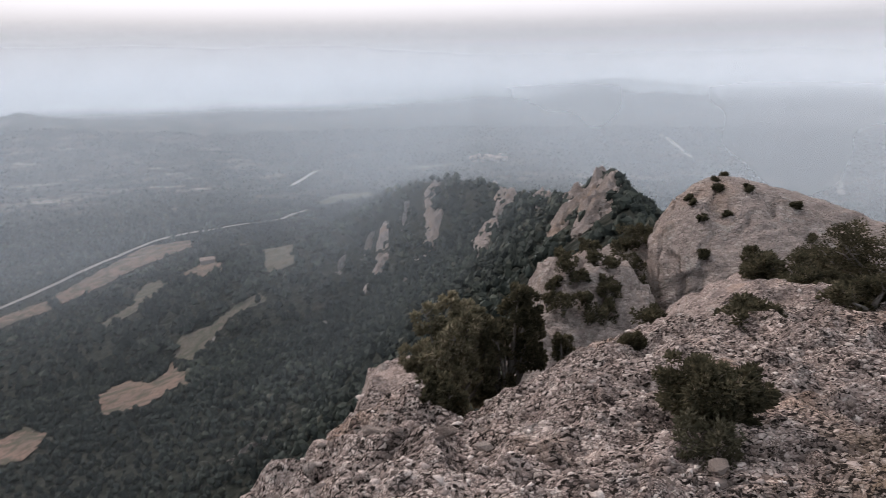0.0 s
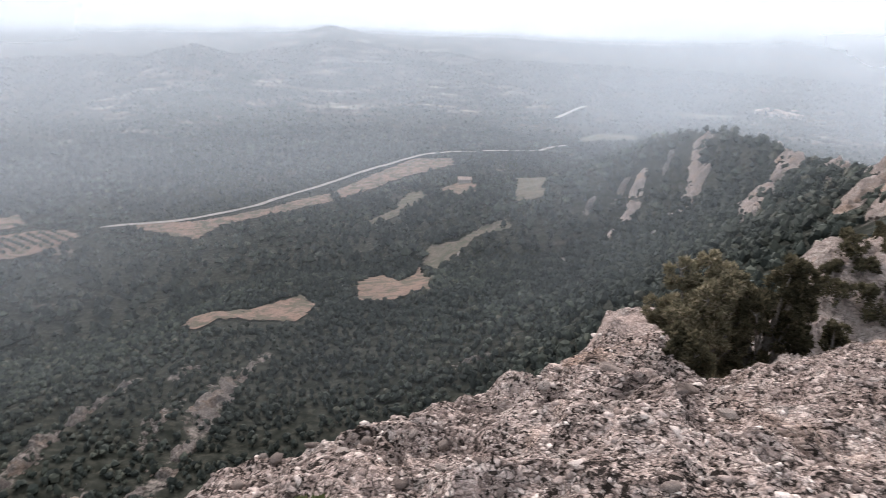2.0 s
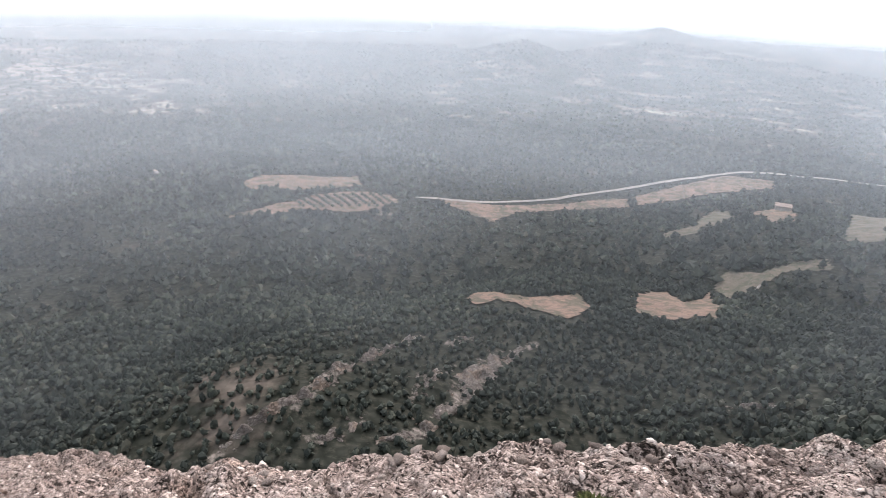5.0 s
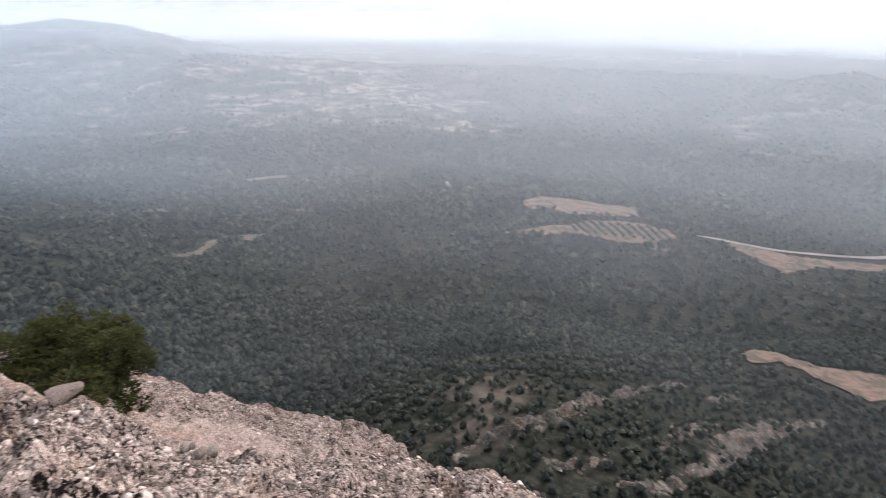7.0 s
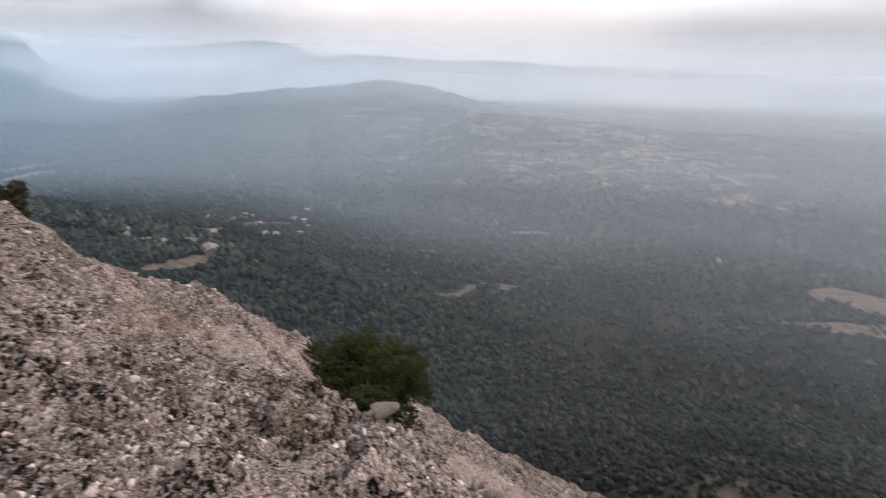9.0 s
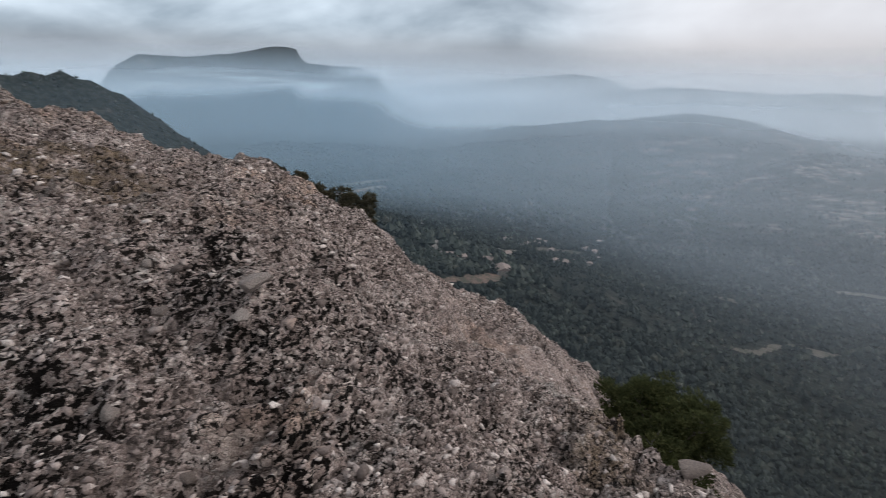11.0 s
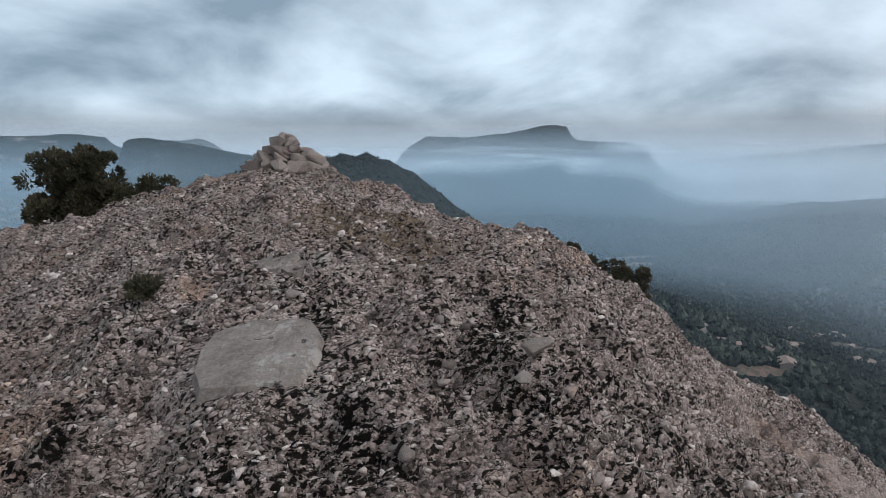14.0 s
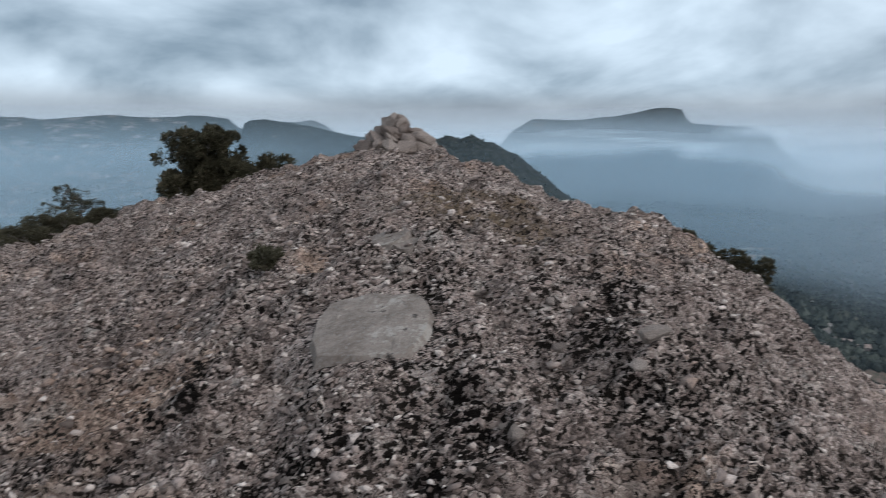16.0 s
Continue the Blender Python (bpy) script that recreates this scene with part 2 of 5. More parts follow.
PLASTER = soil_material("pale_plaster", (0.36, 0.32, 0.285), (0.30, 0.265, 0.235), 0.3)
ROOF = soil_material("clay_roof_tiles", (0.32, 0.25, 0.215), (0.26, 0.20, 0.17), 0.4)
PINE = leaf_material("pine_crowns", (0.0, (0.030, 0.035, 0.031)), (0.5, (0.056, 0.064, 0.054)), (0.92, (0.085, 0.092, 0.072)), (1.0, (0.112, 0.105, 0.08)), patch=0.014)
JUNIPER = leaf_material("juniper_leaves", (0.0, (0.062, 0.059, 0.038)), (0.6, (0.126, 0.113, 0.071)), (0.93, (0.204, 0.172, 0.108)), (1.0, (0.297, 0.239, 0.183)), through=0.5)
BOXBUSH = leaf_material("green_shrub_leaves", (0.0, (0.054, 0.065, 0.027)), (0.6, (0.108, 0.119, 0.049)), (1.0, (0.189, 0.189, 0.084)), through=0.4)
DRYBUSH = leaf_material("dry_heather", (0.0, (0.072, 0.065, 0.043)), (0.6, (0.131, 0.123, 0.080)), (1.0, (0.232, 0.203, 0.145)), through=0.4)
BROWNBUSH = leaf_material("brownish_juniper_leaves", (0.0, (0.145, 0.134, 0.088)), (0.6, (0.271, 0.239, 0.152)), (1.0, (0.471, 0.399, 0.299)), through=0.5)
k = Mat("grey_bark", 0.95)
BARK = k.done(k.mix(k.noise(30.0), (0.10, 0.085, 0.07), (0.22, 0.20, 0.18)), k.bump(k.noise(60.0), 0.5, 0.01))
k = Mat("loose_stone", 0.9)
c = k.ramp(k.own(), (0.0, (0.24, 0.188, 0.162)), (0.5, (0.37, 0.30, 0.262)), (1.0, (0.52, 0.44, 0.39)))
c = k.mix(k.noise(25.0, 6.0, 0.7, 0.4, 0.75), c, (0.13, 0.115, 0.105))
STONE = k.done(c, k.bump(k.noise(45.0, 6.0, 0.7), 0.7, 0.02))
k = Mat("pebbles", 0.9)
c = k.ramp(k.island(), (0.0, (0.08, 0.063, 0.055)), (0.25, (0.22, 0.172, 0.152)), (0.65, (0.42, 0.338, 0.30)), (1.0, (0.74, 0.64, 0.58)))
c = k.mix(k.noise(60.0, 5.0, 0.7, 0.50, 0.72), c, (0.15, 0.125, 0.112))
c = k.mix(k.math("MULTIPLY", k.noise(0.81, 4.0, 0.6, 0.58, 0.68), 0.55), c, (1.0, 0.80, 0.62), "MULTIPLY")
PEBBLE = k.done(c, k.bump(k.noise(80.0, 4.0, 0.7), 0.5, 0.01))
k = Mat("grey_slab_stone", 0.9)
c = k.mix(k.noise(9.0, 7.0, 0.75, 0.38, 0.62), (0.15, 0.124, 0.108), (0.29, 0.245, 0.215))
c = k.mix(k.noise(60.0, 6.0, 0.75, 0.52, 0.7), c, (0.30, 0.28, 0.26))
c = k.mix(k.noise(9.0, 6.0, 0.75, 0.6, 0.66), c, (0.06, 0.052, 0.048))
c = k.mix(k.math("MULTIPLY", k.noise(5.0, 6.0, 0.75, 0.57, 0.62), 0.7), c, (0.40, 0.37, 0.335))
SLAB = k.done(c, k.bump(k.noise(22.0, 6.0, 0.7), 0.5, 0.02))

# forest floor: bushes and bare stone in patches, pale rock where the ground attribute says so
k = Mat("forest_ground", 0.95)
c = k.mix(k.noise(0.012, 6.0, 0.6), (0.020, 0.023, 0.019), (0.036, 0.037, 0.030))
c = k.mix(k.span(k.cells(0.45), 0.15, 0.8), c, (0.010, 0.012, 0.009))
c = k.mix(k.math("MULTIPLY", k.noise(0.5, 6.0, 0.8, 0.50, 0.66), 0.5), c, (0.075, 0.070, 0.055))
c = k.mix(k.math("MULTIPLY", k.noise(0.02, 6.0, 0.7, 0.60, 0.72), 0.08), c, (0.20, 0.165, 0.13))
bare = k.span(k.math("ADD", k.attr("bare"), k.noise(0.13, 7.0, 0.75, 0.3, 0.7)), 0.92, 1.22)
c = k.mix(bare, c, k.mix(k.noise(0.5, 6.0, 0.7), (0.085, 0.075, 0.066), (0.29, 0.25, 0.225)))
wide = k.t.nodes.new("ShaderNodeVectorMath")
wide.operation = "MULTIPLY"
wide.inputs[1].default_value = (0.35, 0.35, 3.0)
k.t.links.new(k.c, wide.inputs[0])
band = k.math("MULTIPLY", k.math("MULTIPLY", k.noise(0.030, 6.0, 0.7, 0.45, 0.57, wide.outputs[0]), k.noise(0.05, 5.0, 0.75, 0.42, 0.55)), k.span(k.math("ADD", k.attr("terrace"), k.noise(0.02, 5.0, 0.6, 0.3, 0.7)), 0.75, 1.15))
c = k.mix(band, c, k.mix(k.noise(0.1, 5.0, 0.7), (0.095, 0.078, 0.067), (0.21, 0.17, 0.145)))
GROUND = k.done(c, k.bump(k.cells(0.25), 0.7, 1.0))

# haze: a thin veil that lets most light through and scatters the rest
k = Mat("valley_haze")
k.t.nodes.remove(k.b)
dif, trl, clr = (k.t.nodes.new("ShaderNodeBsdf" + n) for n in ("Diffuse", "Translucent", "Transparent"))
# sunlit whiteness painted into the veil colour; darker and bluer away from the sun
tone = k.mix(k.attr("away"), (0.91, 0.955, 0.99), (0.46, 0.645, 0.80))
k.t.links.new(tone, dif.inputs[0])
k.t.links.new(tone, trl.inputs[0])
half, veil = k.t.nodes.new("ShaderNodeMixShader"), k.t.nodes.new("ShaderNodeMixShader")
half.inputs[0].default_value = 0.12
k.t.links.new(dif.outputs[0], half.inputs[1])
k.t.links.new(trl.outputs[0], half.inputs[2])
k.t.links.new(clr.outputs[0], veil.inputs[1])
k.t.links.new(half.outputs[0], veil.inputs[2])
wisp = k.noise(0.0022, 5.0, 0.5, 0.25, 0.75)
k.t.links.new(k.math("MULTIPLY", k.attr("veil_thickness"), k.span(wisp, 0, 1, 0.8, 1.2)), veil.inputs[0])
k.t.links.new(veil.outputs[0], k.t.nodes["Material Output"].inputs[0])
HAZE = k.m

# ---- landform ----
rng = np.random.default_rng(7)
LATTICE = rng.random((256, 256))


def value_noise(x, y):
    xi, yi = np.floor(x).astype(int), np.floor(y).astype(int)
    fx, fy = x - xi, y - yi
    fx, fy = fx * fx * (3 - 2 * fx), fy * fy * (3 - 2 * fy)
    a, b = LATTICE[xi & 255, yi & 255], LATTICE[(xi + 1) & 255, yi & 255]
    c, d = LATTICE[xi & 255, (yi + 1) & 255], LATTICE[(xi + 1) & 255, (yi + 1) & 255]
    return (a * (1 - fx) + b * fx) * (1 - fy) + (c * (1 - fx) + d * fx) * fy


def fbm(x, y, size, octaves=4, gain=0.5):
    total, amp, norm = 0, 1.0, 0
    for i in range(octaves):
        total = total + amp * value_noise(x / size + 17.3 * i, y / size - 9.1 * i)
        norm += amp
        amp *= gain
        size /= 2.03
    return total / norm * 2 - 1


EYE, FLOOR = 1.6, -150.0


def polar(az, r):
    """A plan point by its bearing in degrees (to the left from +y) and its distance."""
    a = np.radians(az)
    return -np.sin(a) * r, np.cos(a) * r


# crests: bearing, distance, height, slope of the flanks
CREST_NE = [(0, 0, -0.5, 1.5), (-27, 12, -5.0, 1.2), (-30, 24, -11, 1.1), (-27, 40, -13, 1.1), (-17, 85, -20, 0.9), (-15, 135, -22, 0.85), (-8, 230, -48, 0.75), (-3, 310, -57, 0.7), (3, 340, -62, 0.6), (6, 430, -105, 0.5)]
CREST_S = [(0, 0, -0.5, 1.5), (163, 10, 0.9, 1.3), (177, 17, 0.2, 1.0), (185, 60, -14, 0.9), (176, 160, -12, 0.8), (163, 285, 2, 0.7), (156, 300, 5, 0.75), (152, 310, -4, 0.75), (147, 320, -24, 0.75), (140, 340, -80, 0.6)]
# far ranges: distance, front width, bearings, angles of the skyline above the eye
RANGES = [
    (2350, 480, (-60, -40, -29, -24, -18, -15, -8, -2, 8), (-3.2, -2.9, -2.3, -2.5, -2.1, -1.5, -2.2, -3.0, -3.6)),
    (1700, 500, (0, 8, 14, 23, 30, 33, 37, 44, 60), (-6, -5.8, -5.6, -4.5, -3.9, -3.2, -4.2, -5.6, -6)),
    (1200, 330, (30, 40, 44, 47, 52, 58, 66, 73, 80, 87, 91, 96.5, 100, 105, 110), (-8, -6.1, -5.0, -5.6, -6.8, -7.6, -7.2, -5.8, -5.9, -5.5, -5.1, -5.0, -6.2, -7.5, -8)),
    (1700, 420, (90, 96.5, 101, 105.6, 109, 113, 120, 128, 135), (-5.5, -3.9, -2.5, -2.0, -2.6, -2.8, -3.4, -5, -6)),
    (3200, 600, (40, 60, 80, 99, 107.6, 112, 116, 125, 135), (-3, -2, -0.9, -0.4, 0, -0.6, -1, -1.6, -2.4)),
    (3900, 500, (105, 110, 112.5, 114.4, 118, 124, 130, 136), (-1, -0.4, 0.7, 1.1, 0.9, 0.2, -0.5, -1)),
    (1900, 500, (168, 174, 176.2, 176.9, 179, 183.5, 190, 196, 215, 240, 300), (-3, 0.5, 1.3, 1.98, 2.17, 1.89, 1.7, 2.0, 1.5, -1, -3.5)),
    (1150, 300, (150, 156, 160, 165.2, 168, 170, 172.3, 174.1, 175.6, 176.4, 177.5, 184), (-4, -1.6, -0.5, 0.3, 0.8, 1.2, 1.67, 1.92, 1.6, -1.0, -3, -5)),
    (2500, 420, (150, 158, 164, 166, 168, 168.8, 170.1, 171.5, 174, 180), (-1, 0.2, 0.3, 0.5, 0.75, 1.36, 1.77, 1.6, 1.5, 1)),
]
MESA_AZ = (127, 129, 131, 132.1, 133.6, 134.8, 138.1, 138.6, 139.4, 140.6, 143.5, 147.4, 150.9, 152.4, 153.5, 158)
MESA_EL = (-2.5, -1.2, -0.1, 0.7, 1.2, 1.35, 1.55, 2.6, 2.75, 2.72, 2.1, 1.8, 1.9, 1.1, 0.2, -1.5)


def crest_height(x, y, crest):
    best = np.full(x.shape, -1e4)
    for (a0, r0, z0, s0), (a1, r1, z1, s1) in zip(crest, crest[1:]):
        (x0, y0), (x1, y1) = polar(a0, r0), polar(a1, r1)
        dx, dy = x1 - x0, y1 - y0
        u = np.clip(((x - x0) * dx + (y - y0) * dy) / (dx * dx + dy * dy), 0, 1)
        d = np.hypot(x - x0 - u * dx, y - y0 - u * dy)
        s = s0 + u * (s1 - s0)
        best = np.maximum(best, z0 + u * (z1 - z0) - s * np.minimum(d, 70) - 0.33 * np.maximum(d - 70, 0))
    return best


def land(x, y):
    """Height of the wide ground."""
    x, y = np.asarray(x, float), np.asarray(y, float)
    r = np.hypot(x, y)
    az = (np.degrees(np.arctan2(-x, y)) + 90) % 360 - 90
    z = FLOOR + 8 * fbm(x, y, 170.0) * np.clip((r - 100) / 300, 0, 1)
    hx, hy = polar(72, 330)
    z = z + 14 * np.exp(-((x - hx) ** 2 + (y - hy) ** 2) / 130.0**2)
    for dist, wide, bearings, angles in RANGES:
        top = EYE + dist * np.tan(np.radians(np.interp(az, bearings, angles))) + dist * 0.004 * fbm(x, y, dist * 0.09, 4) + dist * 0.0022 * fbm(x + 500, y, dist * 0.022, 3)
        inside = np.clip((az - bearings[0]) / 6, 0, 1) * np.clip((bearings[-1] - az) / 6, 0, 1)
        d = (r - dist) / np.where(r < dist, wide, wide * 0.6)
        rough = 1 + 0.25 * fbm(x, y, wide * 0.5, 4) * np.clip(np.abs(d), 0, 1)
        carve = np.clip(1.9 * np.abs(fbm(x + dist, y - dist, wide * 0.75, 3)), 0, 1) * np.clip(2.2 * np.abs(d), 0, 1)
        z = np.maximum(z, FLOOR + (top - FLOOR) * np.exp(-1.6 * (d * rough) ** 2) * inside * (1 - 0.6 * carve))
    top = EYE + 2700 * np.tan(np.radians(np.interp(az, MESA_AZ, MESA_EL))) + 7 * fbm(x, y, 110.0)
    skirt = np.clip((r - 1150) / 1400, 0, 1) ** 1.5 * 0.62 + 0.38 * np.clip((r - 2520 - 60 * fbm(x, y, 220.0)) / 70, 0, 1)
    skirt = np.where(r > 2900, np.clip(1 - (r - 2900) / 500, 0, 1), skirt)
    inside = np.clip((az - MESA_AZ[0]) / 5, 0, 1) * np.clip((MESA_AZ[-1] - az) / 5, 0, 1)
    z = np.maximum(z, FLOOR + (top - FLOOR) * skirt * inside)
    for crest in (CREST_NE, CREST_S):
        m = crest_height(x, y, crest) + np.clip(r / 60, 0, 1) * np.clip(r / 40, 0, 4) * fbm(x, y, 45.0, 5)
        k = 5.0
        z = np.where(np.abs(m - z) < 40, np.logaddexp(m / k, z / k) * k, np.maximum(m, z))
    # the spur below the cliff
    (x0, y0), (x1, y1) = polar(40, 245), polar(66, 120)
    u = np.clip(((x - x0) * (x1 - x0) + (y - y0) * (y1 - y0)) / ((x1 - x0) ** 2 + (y1 - y0) ** 2), 0, 1)
    d = np.hypot(x - x0 - u * (x1 - x0), y - y0 - u * (y1 - y0))
    return z + 12 * np.exp(-((d / 38) ** 2)) + 3 * np.exp(-((d / 60) ** 2)) * fbm(x, y, 22.0)


def spot(az, drop):
    """The first point of the land on a sight line, by its bearing and its angle below the eye."""
    rs = np.linspace(90, 2400, 1400)
    under = land(*polar(az, rs)) - (EYE - rs * math.tan(radians(drop)))
    r = rs[np.argmax(under >= 0)] if (under >= 0).any() else 2400.0
    x, y = polar(az, r)
    return float(x), float(y)


# summit: bearing, distance of the brink, height there, height at 0.45 of the way
BRINK = np.array([(-60, 12, -1.2, -0.2), (-38, 12, -2.2, -0.15), (-25, 10.4, -1.5, -0.1), (-17, 7.4, -1.3, 0.0), (-11, 6.3, -1.1, 0.05),
                  (-6, 5.0, -0.85, 0.1), (0, 4.3, -0.75, 0.1), (4, 4.3, -0.5, 0.1), (10, 3.9, -0.45, 0.05), (15, 3.45, -0.4, 0.0),
                  (36, 3.0, -0.46, -0.05), (60, 3.1, -0.85, -0.1), (75, 3.4, -0.95, -0.1), (90, 2.9, -0.46, 0.03), (100, 3.0, -0.25, 0.08), (106, 3.2, -0.12, 0.12), (113, 3.8, -0.15, 0.15),
                  (124, 5.2, -0.2, 0.28)])
RISE = np.array([(134, 6.7, 0.3, 0.62), (141, 7.4, 0.72, 0.82), (149, 8.4, 0.85, 0.9), (155, 9.0, 1.27, 0.95), (163, 9.5, 1.5, 1.0),
                 (169, 9.5, 1.28, 0.9), (175, 10, 0.95, 0.75), (182, 11, 0.65, 0.6), (190, 11, 0.15, 0.35), (200, 11, 0.0, 0.2), (225, 12, -0.8, 0.0), (300, 12, -1.2, -0.2)])
EDGE = np.vstack([BRINK, RISE])


def summit(x, y):
    """Height of the rock round the camera, without its pebbles."""
    x, y = np.asarray(x, float), np.asarray(y, float)
    r = np.hypot(x, y)
    az = (np.degrees(np.arctan2(-x, y)) + 60) % 360 - 60
    brink, z1, zm = (np.interp(az, EDGE[:, 0], EDGE[:, i]) for i in (1, 2, 3))
    s = np.minimum(r / brink, 1.0)
    a = (zm - 0.45 * z1) / (0.45 * 0.45 - 0.45)
    z = a * s * s + (z1 - a) * s
    over = np.maximum(r - brink, 0)
    slope = np.interp(az, (-60, -46, -40, -24, -18, -4, -1, 3, 8, 11, 16, 70, 79, 90, 100, 108, 114, 124, 129, 134, 172, 177, 190, 205),
                      (1.2, 1.0, 0.4, 0.4, 1.6, 1.7, 0.8, 0.42, 0.42, 0.8, 1.7, 1.7, 0.56, 0.475, 0.36, 0.28, 0.3, 0.22, 0.5, 1.5, 1.3, 0.45, 0.45, 1.2))
    step = np.interp(az, (70, 79, 90, 100, 108, 113, 119), (0, 0.85, 0.88, 0.95, 0.85, 0.3, 0))
    ends = np.interp(az, (-60, -14, -2, 6, 12, 16, 70, 78, 84, 116, 126, 134, 172, 180), (17, 17, 7.3, 7.3, 5.4, 4.2, 4.0, 7.4, 7.9, 7.6, 7.0, 17, 17, 17))
    fall = slope * over + step * np.clip(over / 0.7, 0, 1) ** 0.8 + 1.6 * np.maximum(r - np.maximum(ends, brink), 0) * (slope < 1.6)
    soft = np.minimum(over, 0.5)
    z = z - fall + 0.3 * slope * soft * (1 - soft)
    flat_x, flat_y = polar(163.2, 3.17)
    calm = np.clip((np.hypot(x - flat_x, y - flat_y) - 0.3) / 0.25, 0, 1)
    relief = np.clip(r / 2, 0.3, 1) * (0.04 + 0.96 * calm)
    knob = 1 - np.abs(fbm(x + 11, y - 5, 0.5, 3)) * 2.2
    z = z + 0.10 * fbm(x, y, 1.7, 3) * np.clip(r, 0, 1) * (0.15 + 0.85 * calm) + 0.11 * (knob - 0.5) * relief
    z = z - 0.16 * np.clip(fbm(x - 70, y + 20, 0.8, 4) - 0.22, 0, 1) * relief
    return z


def cell_pattern(x, y, size, seed):
    """Scattered cells: distance to the nearest centre and to the second, in cells, and a number of the cell's own."""
    u, v = x / size, y / size
    iu, iv = np.floor(u).astype(int), np.floor(v).astype(int)
    d1, d2, own = np.full(u.shape, 9.0), np.full(u.shape, 9.0), np.zeros(u.shape)
    for i in (-1, 0, 1):
        for j in (-1, 0, 1):
            a, b = iu + i, iv + j
            h1, h2, h3 = (LATTICE[(a * p + b * q + seed) & 255, (b * p + a * q + 3 * seed) & 255] for p, q in ((7, 31), (13, 57), (29, 11)))
            d = np.hypot(a + h1 - u, b + h2 - v)
            near = d < d1
            d2 = np.where(near, d1, np.minimum(d2, d))
            own = np.where(near, h3, own)
            d1 = np.where(near, d, d1)
    return d1, d2, own


def clasts(x, y):
    """Relief of the stones set in the rock: height, tone of each stone and depth of the joints."""
    x, y = np.asarray(x, float), np.asarray(y, float)
    az = (np.degrees(np.arctan2(-x, y)) + 60) % 360 - 60
    south = np.clip((az - 100) / 40, 0, 1)
    flat_x, flat_y = polar(163.2, 3.17)
    calm = np.clip((np.hypot(x - flat_x, y - flat_y) - 0.33) / 0.12, 0, 1)
    # bedding: stones lie drawn out along it
    a = 0.35
    u, v = (x * math.cos(a) - y * math.sin(a)), (x * math.sin(a) + y * math.cos(a))
    v = v * (1 + 0.55 * south)
    wu, wv = u + 0.05 * fbm(x, y, 0.22, 3), v + 0.05 * fbm(x + 9, y - 4, 0.22, 3)
    z, tone, gap = 0.0 * x, 0.5 + 0 * x, 0.0 * x
    for size, tall, share, seed in ((0.34, 0.05, 0.5, 5), (0.13, 0.034, 0.7, 21)):
        d1, d2, own = cell_pattern(wu, wv, size, seed)
        edge = np.clip((d2 - d1) / 0.30, 0, 1)
        on = own < share
        body = np.sqrt(edge) * np.where(on, 0.45 + 0.55 * own / share, 0.12)
        z = z + tall * (body - 0.5) * (0.75 + 0.45 * south)
        tone = np.where(on & (edge > 0.25), 0.25 * tone + 0.75 * ((own * 37.7) % 1.0), tone)
        gap = np.maximum(gap, (1 - np.clip((d2 - d1) / 0.15, 0, 1)) * (0.6 if size < 0.2 else 0.75))
    # ledges that break off along the bedding
    ledge = fbm(u * 0.45, v * 1.7, 0.42, 4)
    z = z + (0.17 * (np.abs(ledge) - 0.26) + 0.06 * fbm(x - 3, y + 8, 0.36, 4)) * (0.8 + 0.6 * south)
    split = np.clip(0.035 - np.abs(fbm(u * 0.5 + 50, v * 1.2, 0.9, 4)), 0, 1) / 0.035
    z = z - 0.06 * split
    open_joint = np.clip(0.35 + 1.8 * fbm(x + 20, y - 60, 0.6, 3) + 0.35 * south, 0.15, 1)
    rim = np.clip((np.hypot(x, y) - 0.4) / 0.6, 0, 1)
    return z * calm * rim, tone, np.maximum(gap * open_joint, 0.8 * split) * calm


def set_values(ob, **values):
    """Point attributes of a mesh."""
    for key, v in values.items():
        ob.data.attributes.new(key, "FLOAT", "POINT").data.foreach_set("value", np.ascontiguousarray(v, dtype=np.float32).ravel())


def part(name, verts, faces, mat, parent=None, label="", smooth=False):
    """One mesh object from vertices and faces."""
    me = bpy.data.meshes.new(name)
    me.from_pydata(verts, [], faces)
    me.materials.append(mat)
    if smooth:
        me.shade_smooth()
    ob = new(name, me)
    ob.parent = parent
    if label:
        ob["label"] = label
    return ob


def big_mesh(name, verts, faces, mat, smooth=True):
    """One mesh from numpy arrays; all faces have the same number of corners."""
    me = bpy.data.meshes.new(name)
    n, k = faces.shape
    me.vertices.add(len(verts))
    me.vertices.foreach_set("co", np.ascontiguousarray(verts, dtype=np.float32).ravel())
    me.loops.add(n * k)
    me.loops.foreach_set("vertex_index", np.ascontiguousarray(faces, dtype=np.int32).ravel())
    me.polygons.add(n)
    me.polygons.foreach_set("loop_start", np.arange(0, n * k, k, dtype=np.int32))
    me.polygons.foreach_set("use_smooth", np.full(n, smooth))
    me.materials.append(mat)
    me.update(calc_edges=True)
    return new(name, me)


def ring_faces(rows, cols, closed):
    i, j = np.meshgrid(np.arange(rows - 1), np.arange(cols if closed else cols - 1), indexing="ij")
    a, b = i * cols + j, i * cols + (j + 1) % cols
    return np.stack([a, b, b + cols, a + cols], -1).reshape(-1, 4)[:, ::-1]


def ribbon_distance(x, y, line):
    best = np.full(np.shape(x), 1e9)
    for (x0, y0), (x1, y1) in zip(line, line[1:]):
        dx, dy = x1 - x0, y1 - y0
        u = np.clip(((x - x0) * dx + (y - y0) * dy) / (dx * dx + dy * dy + 1e-9), 0, 1)
        best = np.minimum(best, np.hypot(x - x0 - u * dx, y - y0 - u * dy))
    return best


